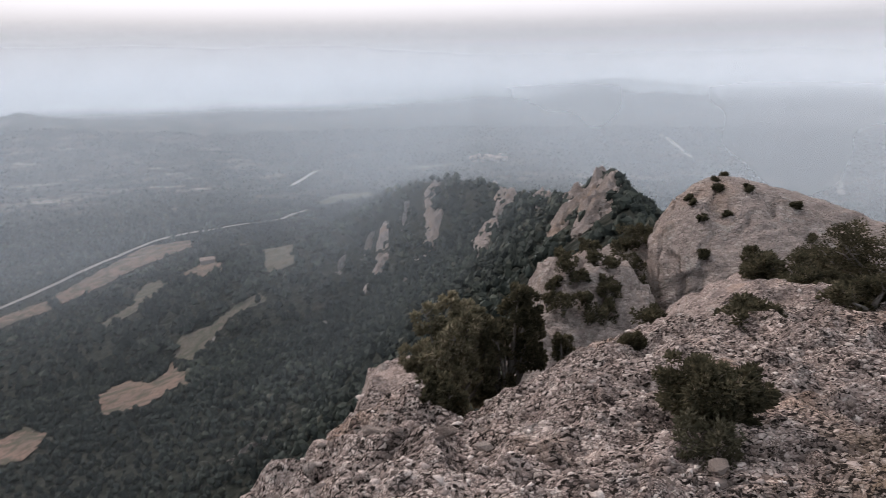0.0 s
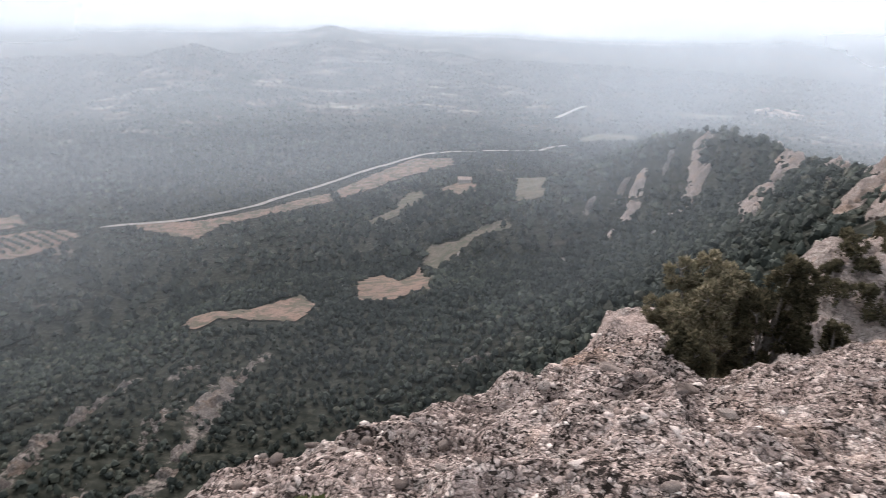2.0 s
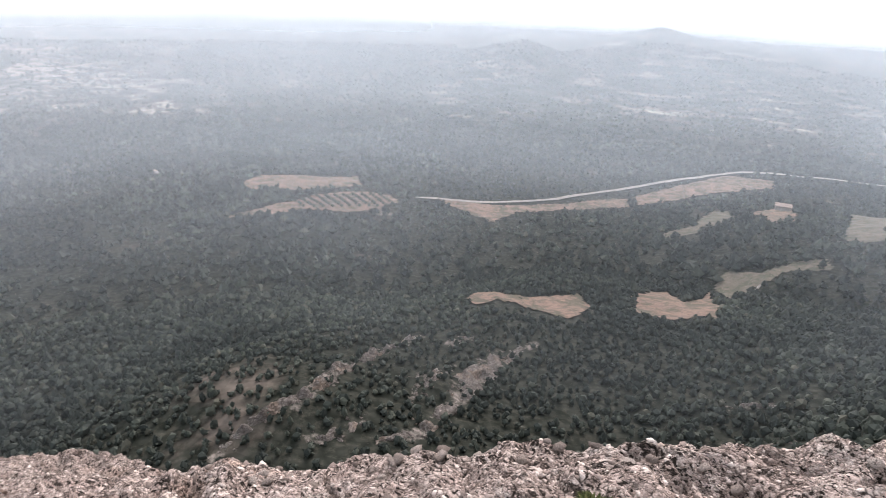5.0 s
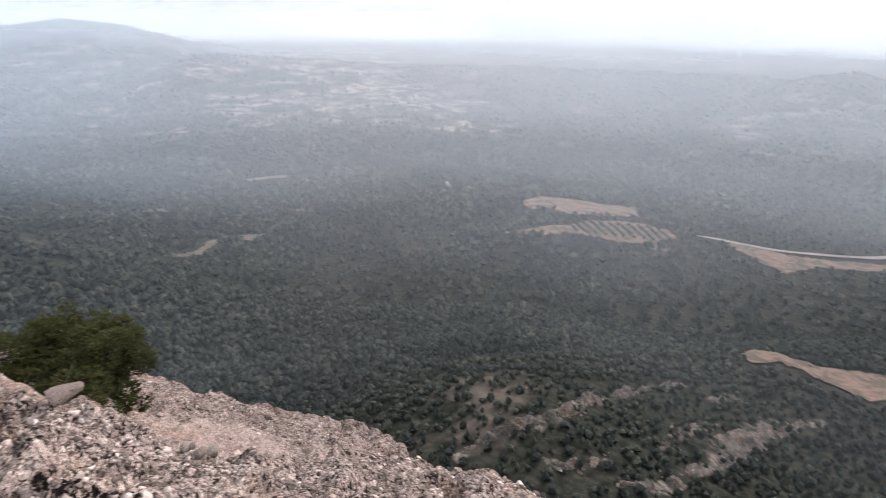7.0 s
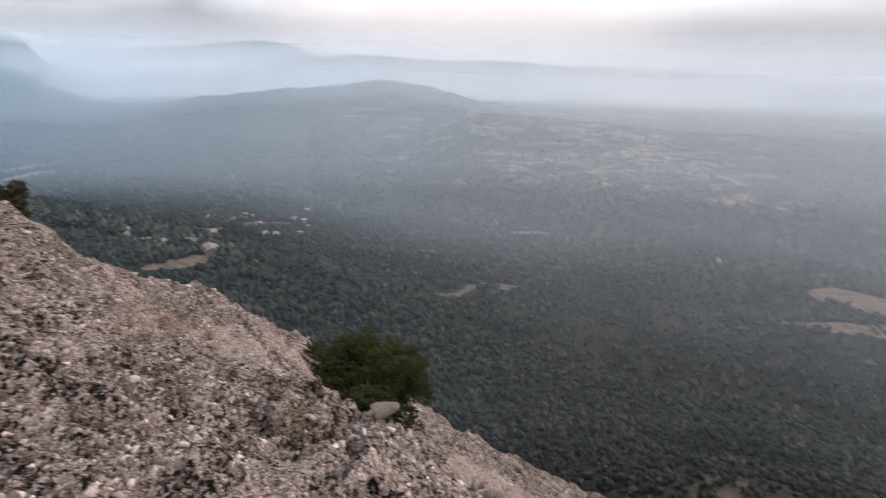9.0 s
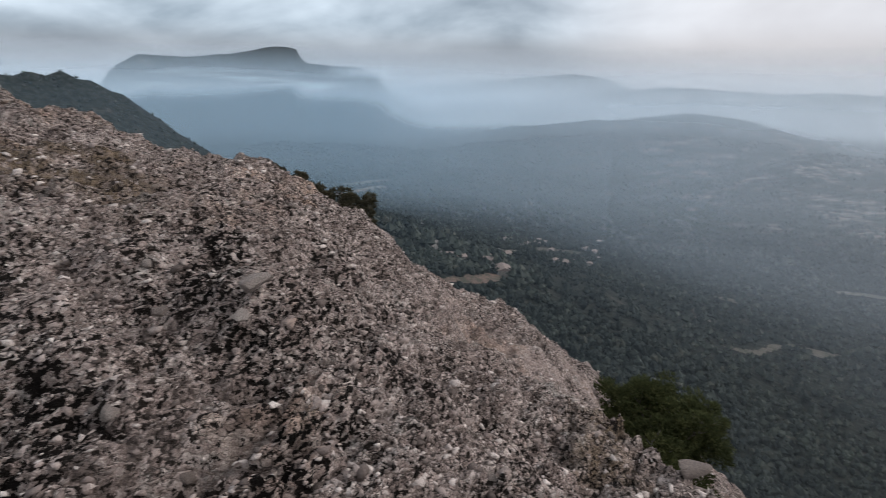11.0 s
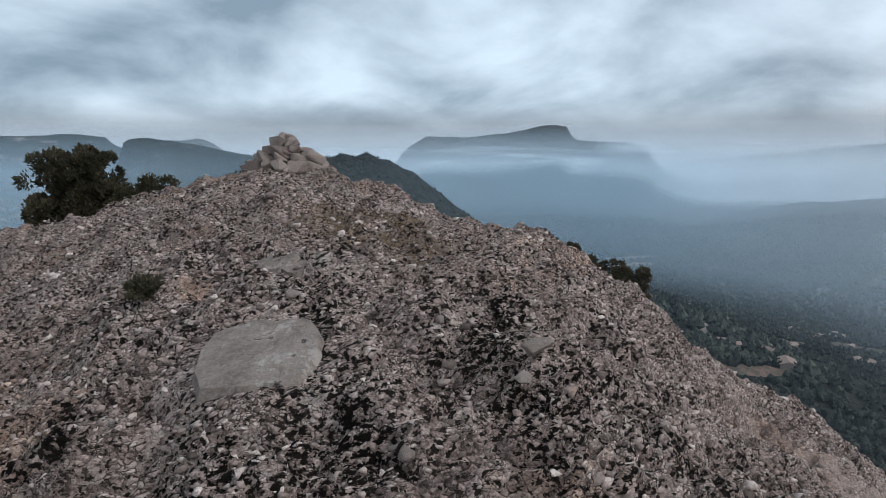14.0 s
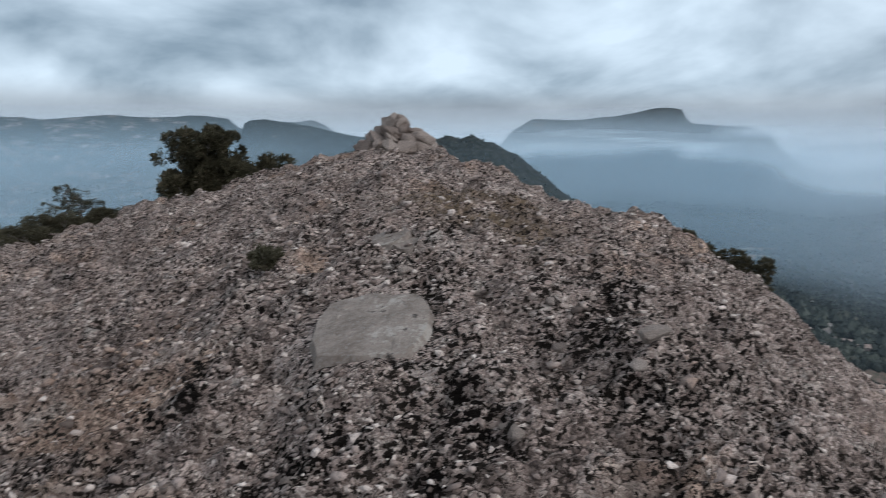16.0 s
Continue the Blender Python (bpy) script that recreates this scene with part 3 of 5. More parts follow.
# plan of the valley: lines by bearing and drop angle, with their half widths
ROAD = [spot(a, e) for a, e in ((53, 18.9), (51.5, 18.9), (45.7, 19.0), (40.4, 18.35), (35.2, 17.0), (30.2, 15.5), (25.4, 14.07), (21.7, 13.7), (17.2, 13.4), (14.7, 13.3), (12.4, 12.6))]
LANE = [spot(a, e) for a, e in ((13.6, 10.4), (12.4, 9.8), (11, 9.2))]
STRIPS = [  # line, half width, material
    ([(121, 14.6), (117, 14.2), (113.5, 14.4)], 8, STRIP), ([(124, 14.2), (121, 14.3)], 2.5, TRACK), ([(126, 17.3), (123, 17.1), (120.3, 16.8)], 5, SOIL),
    ([(128.6, 11.9), (127.2, 12.7), (126.5, 13.3), (127, 14.3), (126, 15)], 1.7, TRACK), ([(136, 9.6), (131.5, 8.9)], 12, SOIL), ([(135, 8.7), (131, 8.3)], 12, STRIP),
    ([(4, 9.3), (-1, 9.0)], 12, STRIP), ([(24.9, 25.9), (24.0, 25.2), (23.2, 23.9), (21.4, 22.4)], 1.6, TRACK), ([(93.5, 15.2), (90, 15.0)], 6, STRIP),
]
STRIPS = [([spot(a, e) for a, e in line], w * 0.95, m) for line, w, m in STRIPS]
# fields: corners by bearing and drop angle, going round, and their soil
FIELDS = [
    ([(68.8, 17.4), (67.1, 16.75), (61.5, 17.05), (58.2, 17.0), (58.0, 17.8), (60.9, 18.05), (64.3, 18.2), (68.3, 17.9)], SOIL),
    ([(70.4, 20.1), (67.2, 19.55), (64.8, 19.15), (62.4, 18.6), (59.0, 18.35), (55.3, 18.65), (54.5, 19.25), (56.4, 19.9), (59.2, 20.25), (63.1, 19.9), (65.4, 20.1), (70.2, 20.35)], SOIL),
    ([(51.0, 19.0), (48.9, 18.9), (45.7, 19.2), (42.5, 18.95), (33.6, 17.45), (33.3, 18.2), (38.8, 19.05), (43.6, 19.75), (45.5, 20.75), (48.4, 19.9)], SOIL),
    ([(33.4, 17.3), (29.7, 15.8), (25.9, 14.4), (22.1, 14.2), (22.4, 14.85), (26.2, 15.85), (29.5, 17.05), (32.6, 17.85)], SOIL),
    ([(47.6, 28.15), (47.4, 27.0), (44.7, 26.85), (41.9, 27.2), (40.2, 26.8), (37.7, 26.45), (36.9, 25.95), (35.8, 27.0), (34.5, 27.3), (36.7, 28.5), (40.1, 28.25), (44.7, 27.7)], SOIL),
    ([(32.0, 25.45), (28.7, 24.55), (27.3, 25.25), (25.2, 23.7), (23.7, 25.05), (24.4, 26.7), (25.1, 26.0), (27.9, 26.95), (31.5, 27.05)], SOIL),
    ([(25.2, 23.6), (24.4, 22.05), (21.9, 21.6), (19.2, 20.05), (17.2, 19.4), (16.6, 20.1), (19.5, 21.05), (21.1, 22.25), (22.6, 23.65), (23.6, 24.9)], STRIP),
    ([(30.8, 20.1), (28.3, 19.15), (26.5, 17.5), (25.0, 17.15), (24.4, 17.8), (26.3, 18.95), (29.7, 20.4)], STRIP),
    ([(23.8, 17.1), (22.0, 16.4), (20.4, 15.9), (20.0, 17.1), (22.0, 17.65)], SOIL),
    ([(16.8, 15.75), (12.9, 15.3), (13.9, 17.15), (16.6, 17.95)], STRIP),
    ([(11.4, 11.95), (9.4, 11.35), (6.7, 11.25), (6.4, 11.65), (11.2, 12.25)], STRIP),
    ([(101.4, 20.75), (98.4, 20.7), (96.0, 19.75), (92.2, 19.85), (92.3, 20.45), (95.2, 20.2), (97.6, 21.05), (100.1, 21.1)], STRIP),
    ([(102.2, 16.9), (100.1, 16.95), (99.9, 17.35), (102.1, 17.1)], STRIP),
]
FIELDS = [([spot(a, e) for a, e in ring], m) for ring, m in FIELDS]


def ring_distance(x, y, ring):
    """Metres to the edge of a field; negative inside it."""
    closed = ring + ring[:1]
    inside = np.zeros(np.shape(x), bool)
    for (x0, y0), (x1, y1) in zip(closed, closed[1:]):
        inside ^= ((y0 > y) != (y1 > y)) & (x < (x1 - x0) * (y - y0) / (y1 - y0 + 1e-12) + x0)
    d = ribbon_distance(x, y, closed)
    return np.where(inside, -d, d)


# bare stone ribs on the spur and the slopes, by bearing and drop angle
RIBS = [([spot(a, e) for a, e in line], w, h) for line, w, h in (  # line, half width, height
    ([(40.6, 30.9), (43.5, 32.7), (46.5, 35.0), (49.6, 37.7), (52.1, 39.4), (57.2, 41.6)], 2.1, 1.5), ([(52.2, 31.1), (55.7, 32.3), (59.1, 33.6), (63.6, 35.7), (69, 37.3), (74, 39.6)], 1.5, 1.4),
    ([(47.0, 30.9), (49.4, 32.0)], 1.8, 1.2), ([(58.0, 38.3), (61.7, 39.6), (64.1, 40.5)], 1.5, 1.3), ([(65.3, 36.4), (71.8, 38.4)], 1.5, 1.3), ([(44.1, 32.2), (47.1, 34.5), (48.3, 35.9)], 2.0, 1.3),
    ([(16.7, 30.8), (20.1, 32.2), (21.6, 32.9)], 1.7, 1.6), ([(15.1, 33.4), (17, 34.1)], 1.4, 1.2), ([(51.8, 34.3), (52.7, 35.0)], 1.4, 1.0), ([(48.5, 33.5), (53.5, 36.8)], 1.3, 1.0),
    ([(1.2, 10.6), (1.4, 12.7), (1.0, 14.1), (1.8, 17.1)], 4.0, 5.0), ([(-4.5, 10.6), (-5.5, 13.0), (-4.1, 14.6), (-3.0, 17.6)], 4.5, 5.0), ([(5.5, 13.8), (5.8, 15.6), (6.0, 17.4), (8.0, 20.5)], 3.0, 3.0),
    ([(9.4, 16.6), (10, 18.6)], 2.2, 2.0), ([(2.9, 17.5), (1.1, 16.8)], 2.2, 2.5), ([(-8.3, 11.7), (-8.4, 13.0)], 2.6, 4.0), ([(-9.3, 11.3), (-9.3, 12.4)], 2.2, 3.5), ([(6.6, 14.5), (7.5, 17)], 2.2, 2.2),
    ([(-12.1, 10.7), (-11.5, 12.1), (-10.8, 13.9), (-10.0, 15.3)], 3.4, 4.5), ([(-13.4, 10.3), (-12.8, 12.3)], 2.2, 3.0), ([(-14.6, 9.3), (-14.1, 11.3), (-13.4, 13.0), (-13.0, 14.7)], 3.4, 4.5),
    ([(-18.5, 6.2), (-21.1, 8.2)], 5, 2.0), ([(-31.6, 8.9), (-32.2, 10.4)], 4, 2.0), ([(11.9, 22.4), (11.6, 22.9)], 2.2, 1.5), ([(3.7, 18.9), (4, 19.4)], 2.2, 1.8), ([(3.4, 12.2), (3.9, 14.5)], 2.0, 2.4))]


def spur_mask(x, y):
    """Scrub instead of wood on the spur below the cliff."""
    d = ribbon_distance(x, y, [tuple(map(float, polar(a, r))) for a, r in ((38, 250), (66, 118))])
    return np.clip(1.5 - d / 32, 0, 1)


def strip_edge(x, y):
    """Metres to the nearest road or strip edge; negative on it."""
    d = np.minimum(ribbon_distance(x, y, ROAD), ribbon_distance(x, y, LANE)) - 4
    for line, w, _ in STRIPS:
        d = np.minimum(d, ribbon_distance(x, y, line) - w)
    for ring, _ in FIELDS:
        d = np.minimum(d, ring_distance(x, y, ring))
    return d


def rib_mask(x, y):
    m = np.zeros(np.shape(x))
    for line, w, _ in RIBS:
        d = ribbon_distance(x, y, line) + 0.7 * w * fbm(x, y, 6.0, 3)
        m = np.maximum(m, np.clip(1.1 - d / w, 0, 0.42))
    az = np.degrees(np.arctan2(-x, y))
    return np.maximum(m, 0.2 * (np.hypot(x, y) > 2440) * np.clip((az - 128) / 3, 0, 1) * np.clip((156 - az) / 3, 0, 1))


def terrace_mask(x, y):
    """Hill sides with bare ledges: bearing, its spread, distance, its spread, strength."""
    az, r = np.degrees(np.arctan2(-x, y)), np.hypot(x, y)
    m = 0.42 * np.clip((r - 620) / 250, 0, 1) * np.clip((118 - az) / 10, 0, 1)
    for a, da, q, dq, s in ((88, 19, 1010, 330, 1.0), (74, 9, 860, 160, 0.9), (54, 12, 1090, 170, 0.5), (40, 9, 1150, 150, 0.3)):
        m = np.maximum(m, s * np.clip(1.6 - 1.6 * np.hypot((az - a) / da, (r - q) / dq), 0, 1))
    return m


# ground sheet, from under the summit rock to the horizon
fine = np.arange(-52, 212, 0.42)
AZ = np.concatenate([fine, np.arange(212, 308, 3.0)])
RR = 6.5 * (4850 / 6.5) ** (np.linspace(0, 1, 400))
A, R = np.meshgrid(AZ, RR)
X, Y = polar(A, R)
Z = land(X, Y)
Z = np.where(R < 17.2, np.minimum(Z, summit(X, Y) - 0.6), Z)
ground = big_mesh("ground", np.stack([X, Y, Z], -1).reshape(-1, 3), ring_faces(*X.shape, True), GROUND)
tagged(ground, "forested valley ground with bare stone ribs and low hills", "ground", kind="structure")
ground.data.attributes.new("bare", "FLOAT", "POINT").data.foreach_set("value", rib_mask(X, Y).astype(np.float32).ravel())
ground.data.attributes.new("terrace", "FLOAT", "POINT").data.foreach_set("value", terrace_mask(X, Y).astype(np.float32).ravel())

AZ2 = np.concatenate([np.arange(-48, 204, 0.25), np.arange(204, 312, 2.0)])
R2 = np.concatenate([np.linspace(0.004, 1.2, 12)[:-1], 1.2 * (17 / 1.2) ** np.linspace(0, 1, 450)])
A2, RR2 = np.meshgrid(AZ2, R2)
X2, Y2 = polar(A2, RR2)
CLAST, TONE, GAP = clasts(X2, Y2)
Z2 = summit(X2, Y2) + CLAST
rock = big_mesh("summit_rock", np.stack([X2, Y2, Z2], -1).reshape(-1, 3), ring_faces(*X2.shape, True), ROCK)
def bald_mask(x, y):
    """Smooth worn patches of the rock: bearing, distance, radius."""
    m = np.zeros(np.shape(x))
    for az, r, size in ((119, 4.7, 0.7), (112, 6.2, 0.7), (-26, 9.5, 2.6), (-20, 7.0, 1.2), (7, 5.8, 0.9), (97, 5.6, 1.0)):
        bx, by = polar(az, r)
        m = np.maximum(m, np.clip(1.3 - np.hypot(x - bx, y - by) / size + 0.5 * fbm(x, y, 0.5, 3), 0, 1))
    return m




def ochre_mask(x, y):
    """Grit and dry moss lying in hollows: lines by bearing and distance, and their half widths."""
    m = np.zeros(np.shape(x))
    for line, half in (([(-29, 2.3), (-33, 2.7), (-38, 3.3)], 0.35), ([(159, 5.3), (154, 4.7), (151, 4.5)], 0.4), ([(157, 6.2), (152, 5.6)], 0.35), ([(113, 3.1), (110, 3.9)], 0.22)):
        d = ribbon_distance(x, y, [tuple(map(float, polar(a, r))) for a, r in line])
        m = np.maximum(m, np.clip(1.3 - d / half + 0.9 * fbm(x, y, 0.4, 4), 0, 1))
    return m


set_values(rock, bald=bald_mask(X2, Y2), tone=TONE, gap=GAP, ochre=ochre_mask(X2, Y2))
tagged(rock, "weathered grey-pink conglomerate rock of the summit", "rock", kind="structure")

def ground_z(x, y):
    """Height of the ground sheet as it is meshed."""
    x, y = np.asarray(x, float), np.asarray(y, float)
    az = (np.degrees(np.arctan2(-x, y)) + 52) % 360 - 52
    fa = np.clip(np.interp(az, AZ, np.arange(len(AZ))), 0, len(AZ) - 1.001)
    fr = np.clip(np.interp(np.hypot(x, y), RR, np.arange(len(RR))), 0, len(RR) - 1.001)
    ia, ir = fa.astype(int), fr.astype(int)
    ua, ur = fa - ia, fr - ir
    return (Z[ir, ia] * (1 - ua) + Z[ir, ia + 1] * ua) * (1 - ur) + (Z[ir + 1, ia] * (1 - ua) + Z[ir + 1, ia + 1] * ua) * ur


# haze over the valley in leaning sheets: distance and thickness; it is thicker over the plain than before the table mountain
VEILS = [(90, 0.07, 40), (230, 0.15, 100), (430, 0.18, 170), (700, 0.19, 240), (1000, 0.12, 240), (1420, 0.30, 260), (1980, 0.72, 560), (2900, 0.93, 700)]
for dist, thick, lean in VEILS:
    az = np.arange(0, 360, 1.5)
    bearing = (az + 60) % 360 - 60
    top = EYE + dist * np.tan(np.radians(3.4)) + 10
    u = np.linspace(0, 1, 41)[:, None]
    vz0 = FLOOR - 8 + (top - FLOOR + 8) * u
    vx, vy = polar(az[None], dist + lean * (u - 0.1))
    base = land(vx, vy)
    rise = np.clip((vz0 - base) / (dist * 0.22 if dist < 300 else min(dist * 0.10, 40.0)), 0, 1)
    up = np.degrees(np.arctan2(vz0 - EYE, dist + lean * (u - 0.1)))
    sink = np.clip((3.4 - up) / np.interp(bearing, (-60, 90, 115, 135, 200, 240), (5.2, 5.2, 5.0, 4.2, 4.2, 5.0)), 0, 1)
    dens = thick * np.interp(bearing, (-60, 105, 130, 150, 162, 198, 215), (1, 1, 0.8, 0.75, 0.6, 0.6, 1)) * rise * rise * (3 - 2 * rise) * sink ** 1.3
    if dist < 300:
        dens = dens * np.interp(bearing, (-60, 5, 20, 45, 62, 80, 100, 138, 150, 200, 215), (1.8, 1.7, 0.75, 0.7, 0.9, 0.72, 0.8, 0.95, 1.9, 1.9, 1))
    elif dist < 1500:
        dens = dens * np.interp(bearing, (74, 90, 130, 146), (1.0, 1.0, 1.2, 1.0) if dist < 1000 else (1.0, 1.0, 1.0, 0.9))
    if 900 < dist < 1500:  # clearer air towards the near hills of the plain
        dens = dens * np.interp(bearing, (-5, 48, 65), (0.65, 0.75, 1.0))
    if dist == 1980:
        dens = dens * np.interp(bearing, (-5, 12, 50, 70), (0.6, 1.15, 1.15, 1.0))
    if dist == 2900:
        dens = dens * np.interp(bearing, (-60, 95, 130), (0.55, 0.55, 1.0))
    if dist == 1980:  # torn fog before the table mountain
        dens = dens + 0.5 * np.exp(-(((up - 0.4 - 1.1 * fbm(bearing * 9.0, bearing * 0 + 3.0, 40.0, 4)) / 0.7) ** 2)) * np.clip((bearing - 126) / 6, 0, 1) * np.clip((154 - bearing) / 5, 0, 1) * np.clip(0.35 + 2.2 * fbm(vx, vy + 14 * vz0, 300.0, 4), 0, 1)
    v = np.stack([vx, vy, vz0 + 0 * vx], -1).reshape(-1, 3)
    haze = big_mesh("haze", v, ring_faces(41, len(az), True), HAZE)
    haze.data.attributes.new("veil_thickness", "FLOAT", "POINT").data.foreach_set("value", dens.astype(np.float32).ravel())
    # bearings where the painted haze tone turns dim and blue, opposite the sun
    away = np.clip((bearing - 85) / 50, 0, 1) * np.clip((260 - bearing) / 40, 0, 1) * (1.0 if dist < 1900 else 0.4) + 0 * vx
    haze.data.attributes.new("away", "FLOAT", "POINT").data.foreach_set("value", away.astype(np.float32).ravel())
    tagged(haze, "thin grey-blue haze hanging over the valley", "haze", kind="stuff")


# ---- fields, tracks and houses of the valley ----
def drape(name, line, half, mat, label, category, lift=0.5, kind="structure", ragged=0.6, over=ground_z, step=4.0):
    """A strip of ground laid over the land along a line."""
    pts = []
    for (x0, y0), (x1, y1) in zip(line, line[1:]):
        n = max(2, int(math.hypot(x1 - x0, y1 - y0) / step))
        for i in range(n):
            pts.append((x0 + (x1 - x0) * i / n, y0 + (y1 - y0) * i / n))
    pts.append(line[-1])
    p = np.array(pts)
    for _ in range(3):
        p[1:-1] = (p[:-2] + 2 * p[1:-1] + p[2:]) / 4
    d = np.gradient(p, axis=0)
    d /= np.hypot(d[:, :1], d[:, 1:]) + 1e-9
    side = np.stack([-d[:, 1], d[:, 0]], -1)
    cols = np.linspace(-1, 1, 9)
    w = half * (1 + ragged * np.stack([fbm(p[:, 0], p[:, 1], step * 2.75, 3), fbm(p[:, 0] + 300, p[:, 1], step * 2.75, 3)], -1))
    ends = np.clip(np.minimum(np.arange(len(p)), np.arange(len(p))[::-1]) / 2.0, 0.15, 1) ** 0.5
    off = np.where(cols[None] < 0, w[:, :1], w[:, 1:]) * cols[None] * ends[:, None]
    v = p[:, None] + off[..., None] * side[:, None]
    z = over(v[..., 0], v[..., 1]) + lift
    ob = big_mesh(name, np.concatenate([v, z[..., None]], -1).reshape(-1, 3), ring_faces(len(p), 9, False)[:, ::-1], mat)
    return tagged(ob, label, category, kind=kind)


drape("road", ROAD, 2.1, TRACK, "pale gravel track along the valley floor", "road", 1.0, ragged=0.5)
drape("road", LANE, 3.0, TRACK, "pale gravel lane among the trees", "road", 1.0, ragged=0.5)
for line, half, mat in STRIPS:
    label, cat = {"tan_field_soil": ("bare tan earth clearing among pines", "field"), "dry_grass_terrace": ("dry grass terrace among pines", "field")}.get(mat.name, ("pale gravel track", "road"))
    drape("field", line, half, mat, label, cat, 0.35, ragged=1.0)


def field(ring, mat, label, cell=1.7):
    """A field: the cells of a fine grid that lie inside its ring, laid over the ground."""
    p = np.array(ring)
    xs, ys = (np.arange(p[:, i].min() - cell, p[:, i].max() + 2 * cell, cell) for i in (0, 1))
    gx, gy = np.meshgrid(xs, ys, indexing="ij")
    gx, gy = gx + 0.35 * cell * fbm(gx, gy, 3.0, 2), gy + 0.35 * cell * fbm(gx + 70, gy, 3.0, 2)
    edge = ring_distance(gx, gy, ring) + 2.0 * fbm(gx, gy, 9.0, 3)
    f = ring_faces(*gx.shape, False)
    f = f[(edge.ravel()[f] < 0.5).all(1)]
    z = ground_z(gx, gy) + 0.55
    ob = big_mesh("field", np.stack([gx, gy, z], -1).reshape(-1, 3), f, mat)
    return tagged(ob, label, "field", kind="structure")


for ring, mat in FIELDS:
    field(ring, mat, "bare tan earth clearing among pines" if mat is SOIL else "dry grass terrace among pines")


def box(x0, x1, y0, y1, z0, z1):
    v = [(x, y, z) for z in (z0, z1) for x, y in ((x0, y0), (x1, y0), (x1, y1), (x0, y1))]
    return v, [(3, 2, 1, 0), (4, 5, 6, 7), (0, 1, 5, 4), (1, 2, 6, 5), (2, 3, 7, 6), (3, 0, 4, 7)]


def house(az, drop, w, d, h, turn, label):
    x, y = spot(az, drop)
    home = new("house")
    home.matrix_world = pose(x, y, float(land(x, y)) - 0.3, 0, 0, turn)
    part("wall", *box(-w / 2, w / 2, -d / 2, d / 2, 0, h), PLASTER, home)
    o, ridge = 0.5, h + d * 0.22
    v = [(-w / 2 - o, -d / 2 - o, h), (w / 2 + o, -d / 2 - o, h), (w / 2 + o, d / 2 + o, h), (-w / 2 - o, d / 2 + o, h), (-w / 2 - o, 0, ridge), (w / 2 + o, 0, ridge)]
    part("roof", v, [(0, 1, 5, 4), (2, 3, 4, 5), (1, 2, 5), (3, 0, 4), (3, 2, 1, 0)], ROOF, home)
    return tagged(home, label, "house", group="houses of the valley")


house(21.3, 16.4, 10, 7, 4.5, 25, "ruined tan stone farmhouse in a clearing")
house(75.3, 16.05, 5, 4, 2.6, 70, "small pale farmhouse among pines")
house(120.5, 16.6, 9, 6, 3.5, 40, "pale farmhouse at the end of a tan field")
hr = random.Random(5)
for i in range(24):
    house(hr.uniform(112, 125.5), hr.uniform(13.2, 15.6), hr.uniform(4, 7), hr.uniform(3.5, 5), hr.uniform(2, 3), hr.uniform(0, 180), "small pale village house with a clay roof")
for i in range(16):
    house(hr.uniform(-5.8, -2), hr.uniform(8.35, 8.75), hr.uniform(6, 11), hr.uniform(6, 8), hr.uniform(4, 6), hr.uniform(0, 180), "pale village house with a clay roof")


# ---- stones and rocks ----
def stone_shape(seed, squash=0.6, points=13, tries=60):
    """A small angular stone about one across: the hull of a few spread points."""
    g = random.Random(seed)
    bm = bmesh.new()
    for _ in range(points):
        v = Vector((g.gauss(0, 1), g.gauss(0, 1), g.gauss(0, 1))).normalized() * g.uniform(0.42, 0.55)
        bm.verts.new((v.x, v.y * g.uniform(0.7, 1), v.z * squash))
    hull = bmesh.ops.convex_hull(bm, input=bm.verts)
    bmesh.ops.delete(bm, geom=list({v for v in hull["geom_interior"] if isinstance(v, bmesh.types.BMVert)}), context="VERTS")
    bmesh.ops.triangulate(bm, faces=bm.faces)
    bm.verts.index_update()
    v, f = np.array([v.co for v in bm.verts]), np.array([[q.index for q in p.verts] for p in bm.faces])
    bm.free()
    return v, f


STONES = [stone_shape(s, 0.65 + 0.06 * (s % 4), 8) for s in range(16)]


def turns(n, g, tilt=0.5):
    """n random turn matrices, mostly about the upright."""
    a, b, c = g.uniform(0, 2 * np.pi, n), g.normal(0, tilt, n), g.normal(0, tilt, n)
    ca, sa, cb, sb, cc, sc, o, i = np.cos(a), np.sin(a), np.cos(b), np.sin(b), np.cos(c), np.sin(c), np.zeros(n), np.ones(n)
    rz = np.array([[ca, -sa, o], [sa, ca, o], [o, o, i]]).transpose(2, 0, 1)
    rx = np.array([[i, o, o], [o, cb, -sb], [o, sb, cb]]).transpose(2, 0, 1)
    ry = np.array([[cc, o, sc], [o, i, o], [-sc, o, cc]]).transpose(2, 0, 1)
    return rx @ ry @ rz


def scatter(name, shapes, places, sizes, turned, mat, smooth=False):
    """Many copies of small shapes joined into one mesh."""
    vs, fs, base = [], [], 0
    pick = np.arange(len(places)) % len(shapes)
    for s, (v, f) in enumerate(shapes):
        sel = np.where(pick == s)[0]
        if not len(sel):
            continue
        vv = np.einsum("nij,vj->nvi", turned[sel], v) * sizes[sel][:, None] + places[sel][:, None]
        ff = f[None] + (np.arange(len(sel)) * len(v))[:, None, None] + base
        vs.append(vv.reshape(-1, 3))
        fs.append(ff.reshape(-1, 3))
        base += len(sel) * len(v)
    return big_mesh(name, np.concatenate(vs), np.concatenate(fs), mat, smooth)


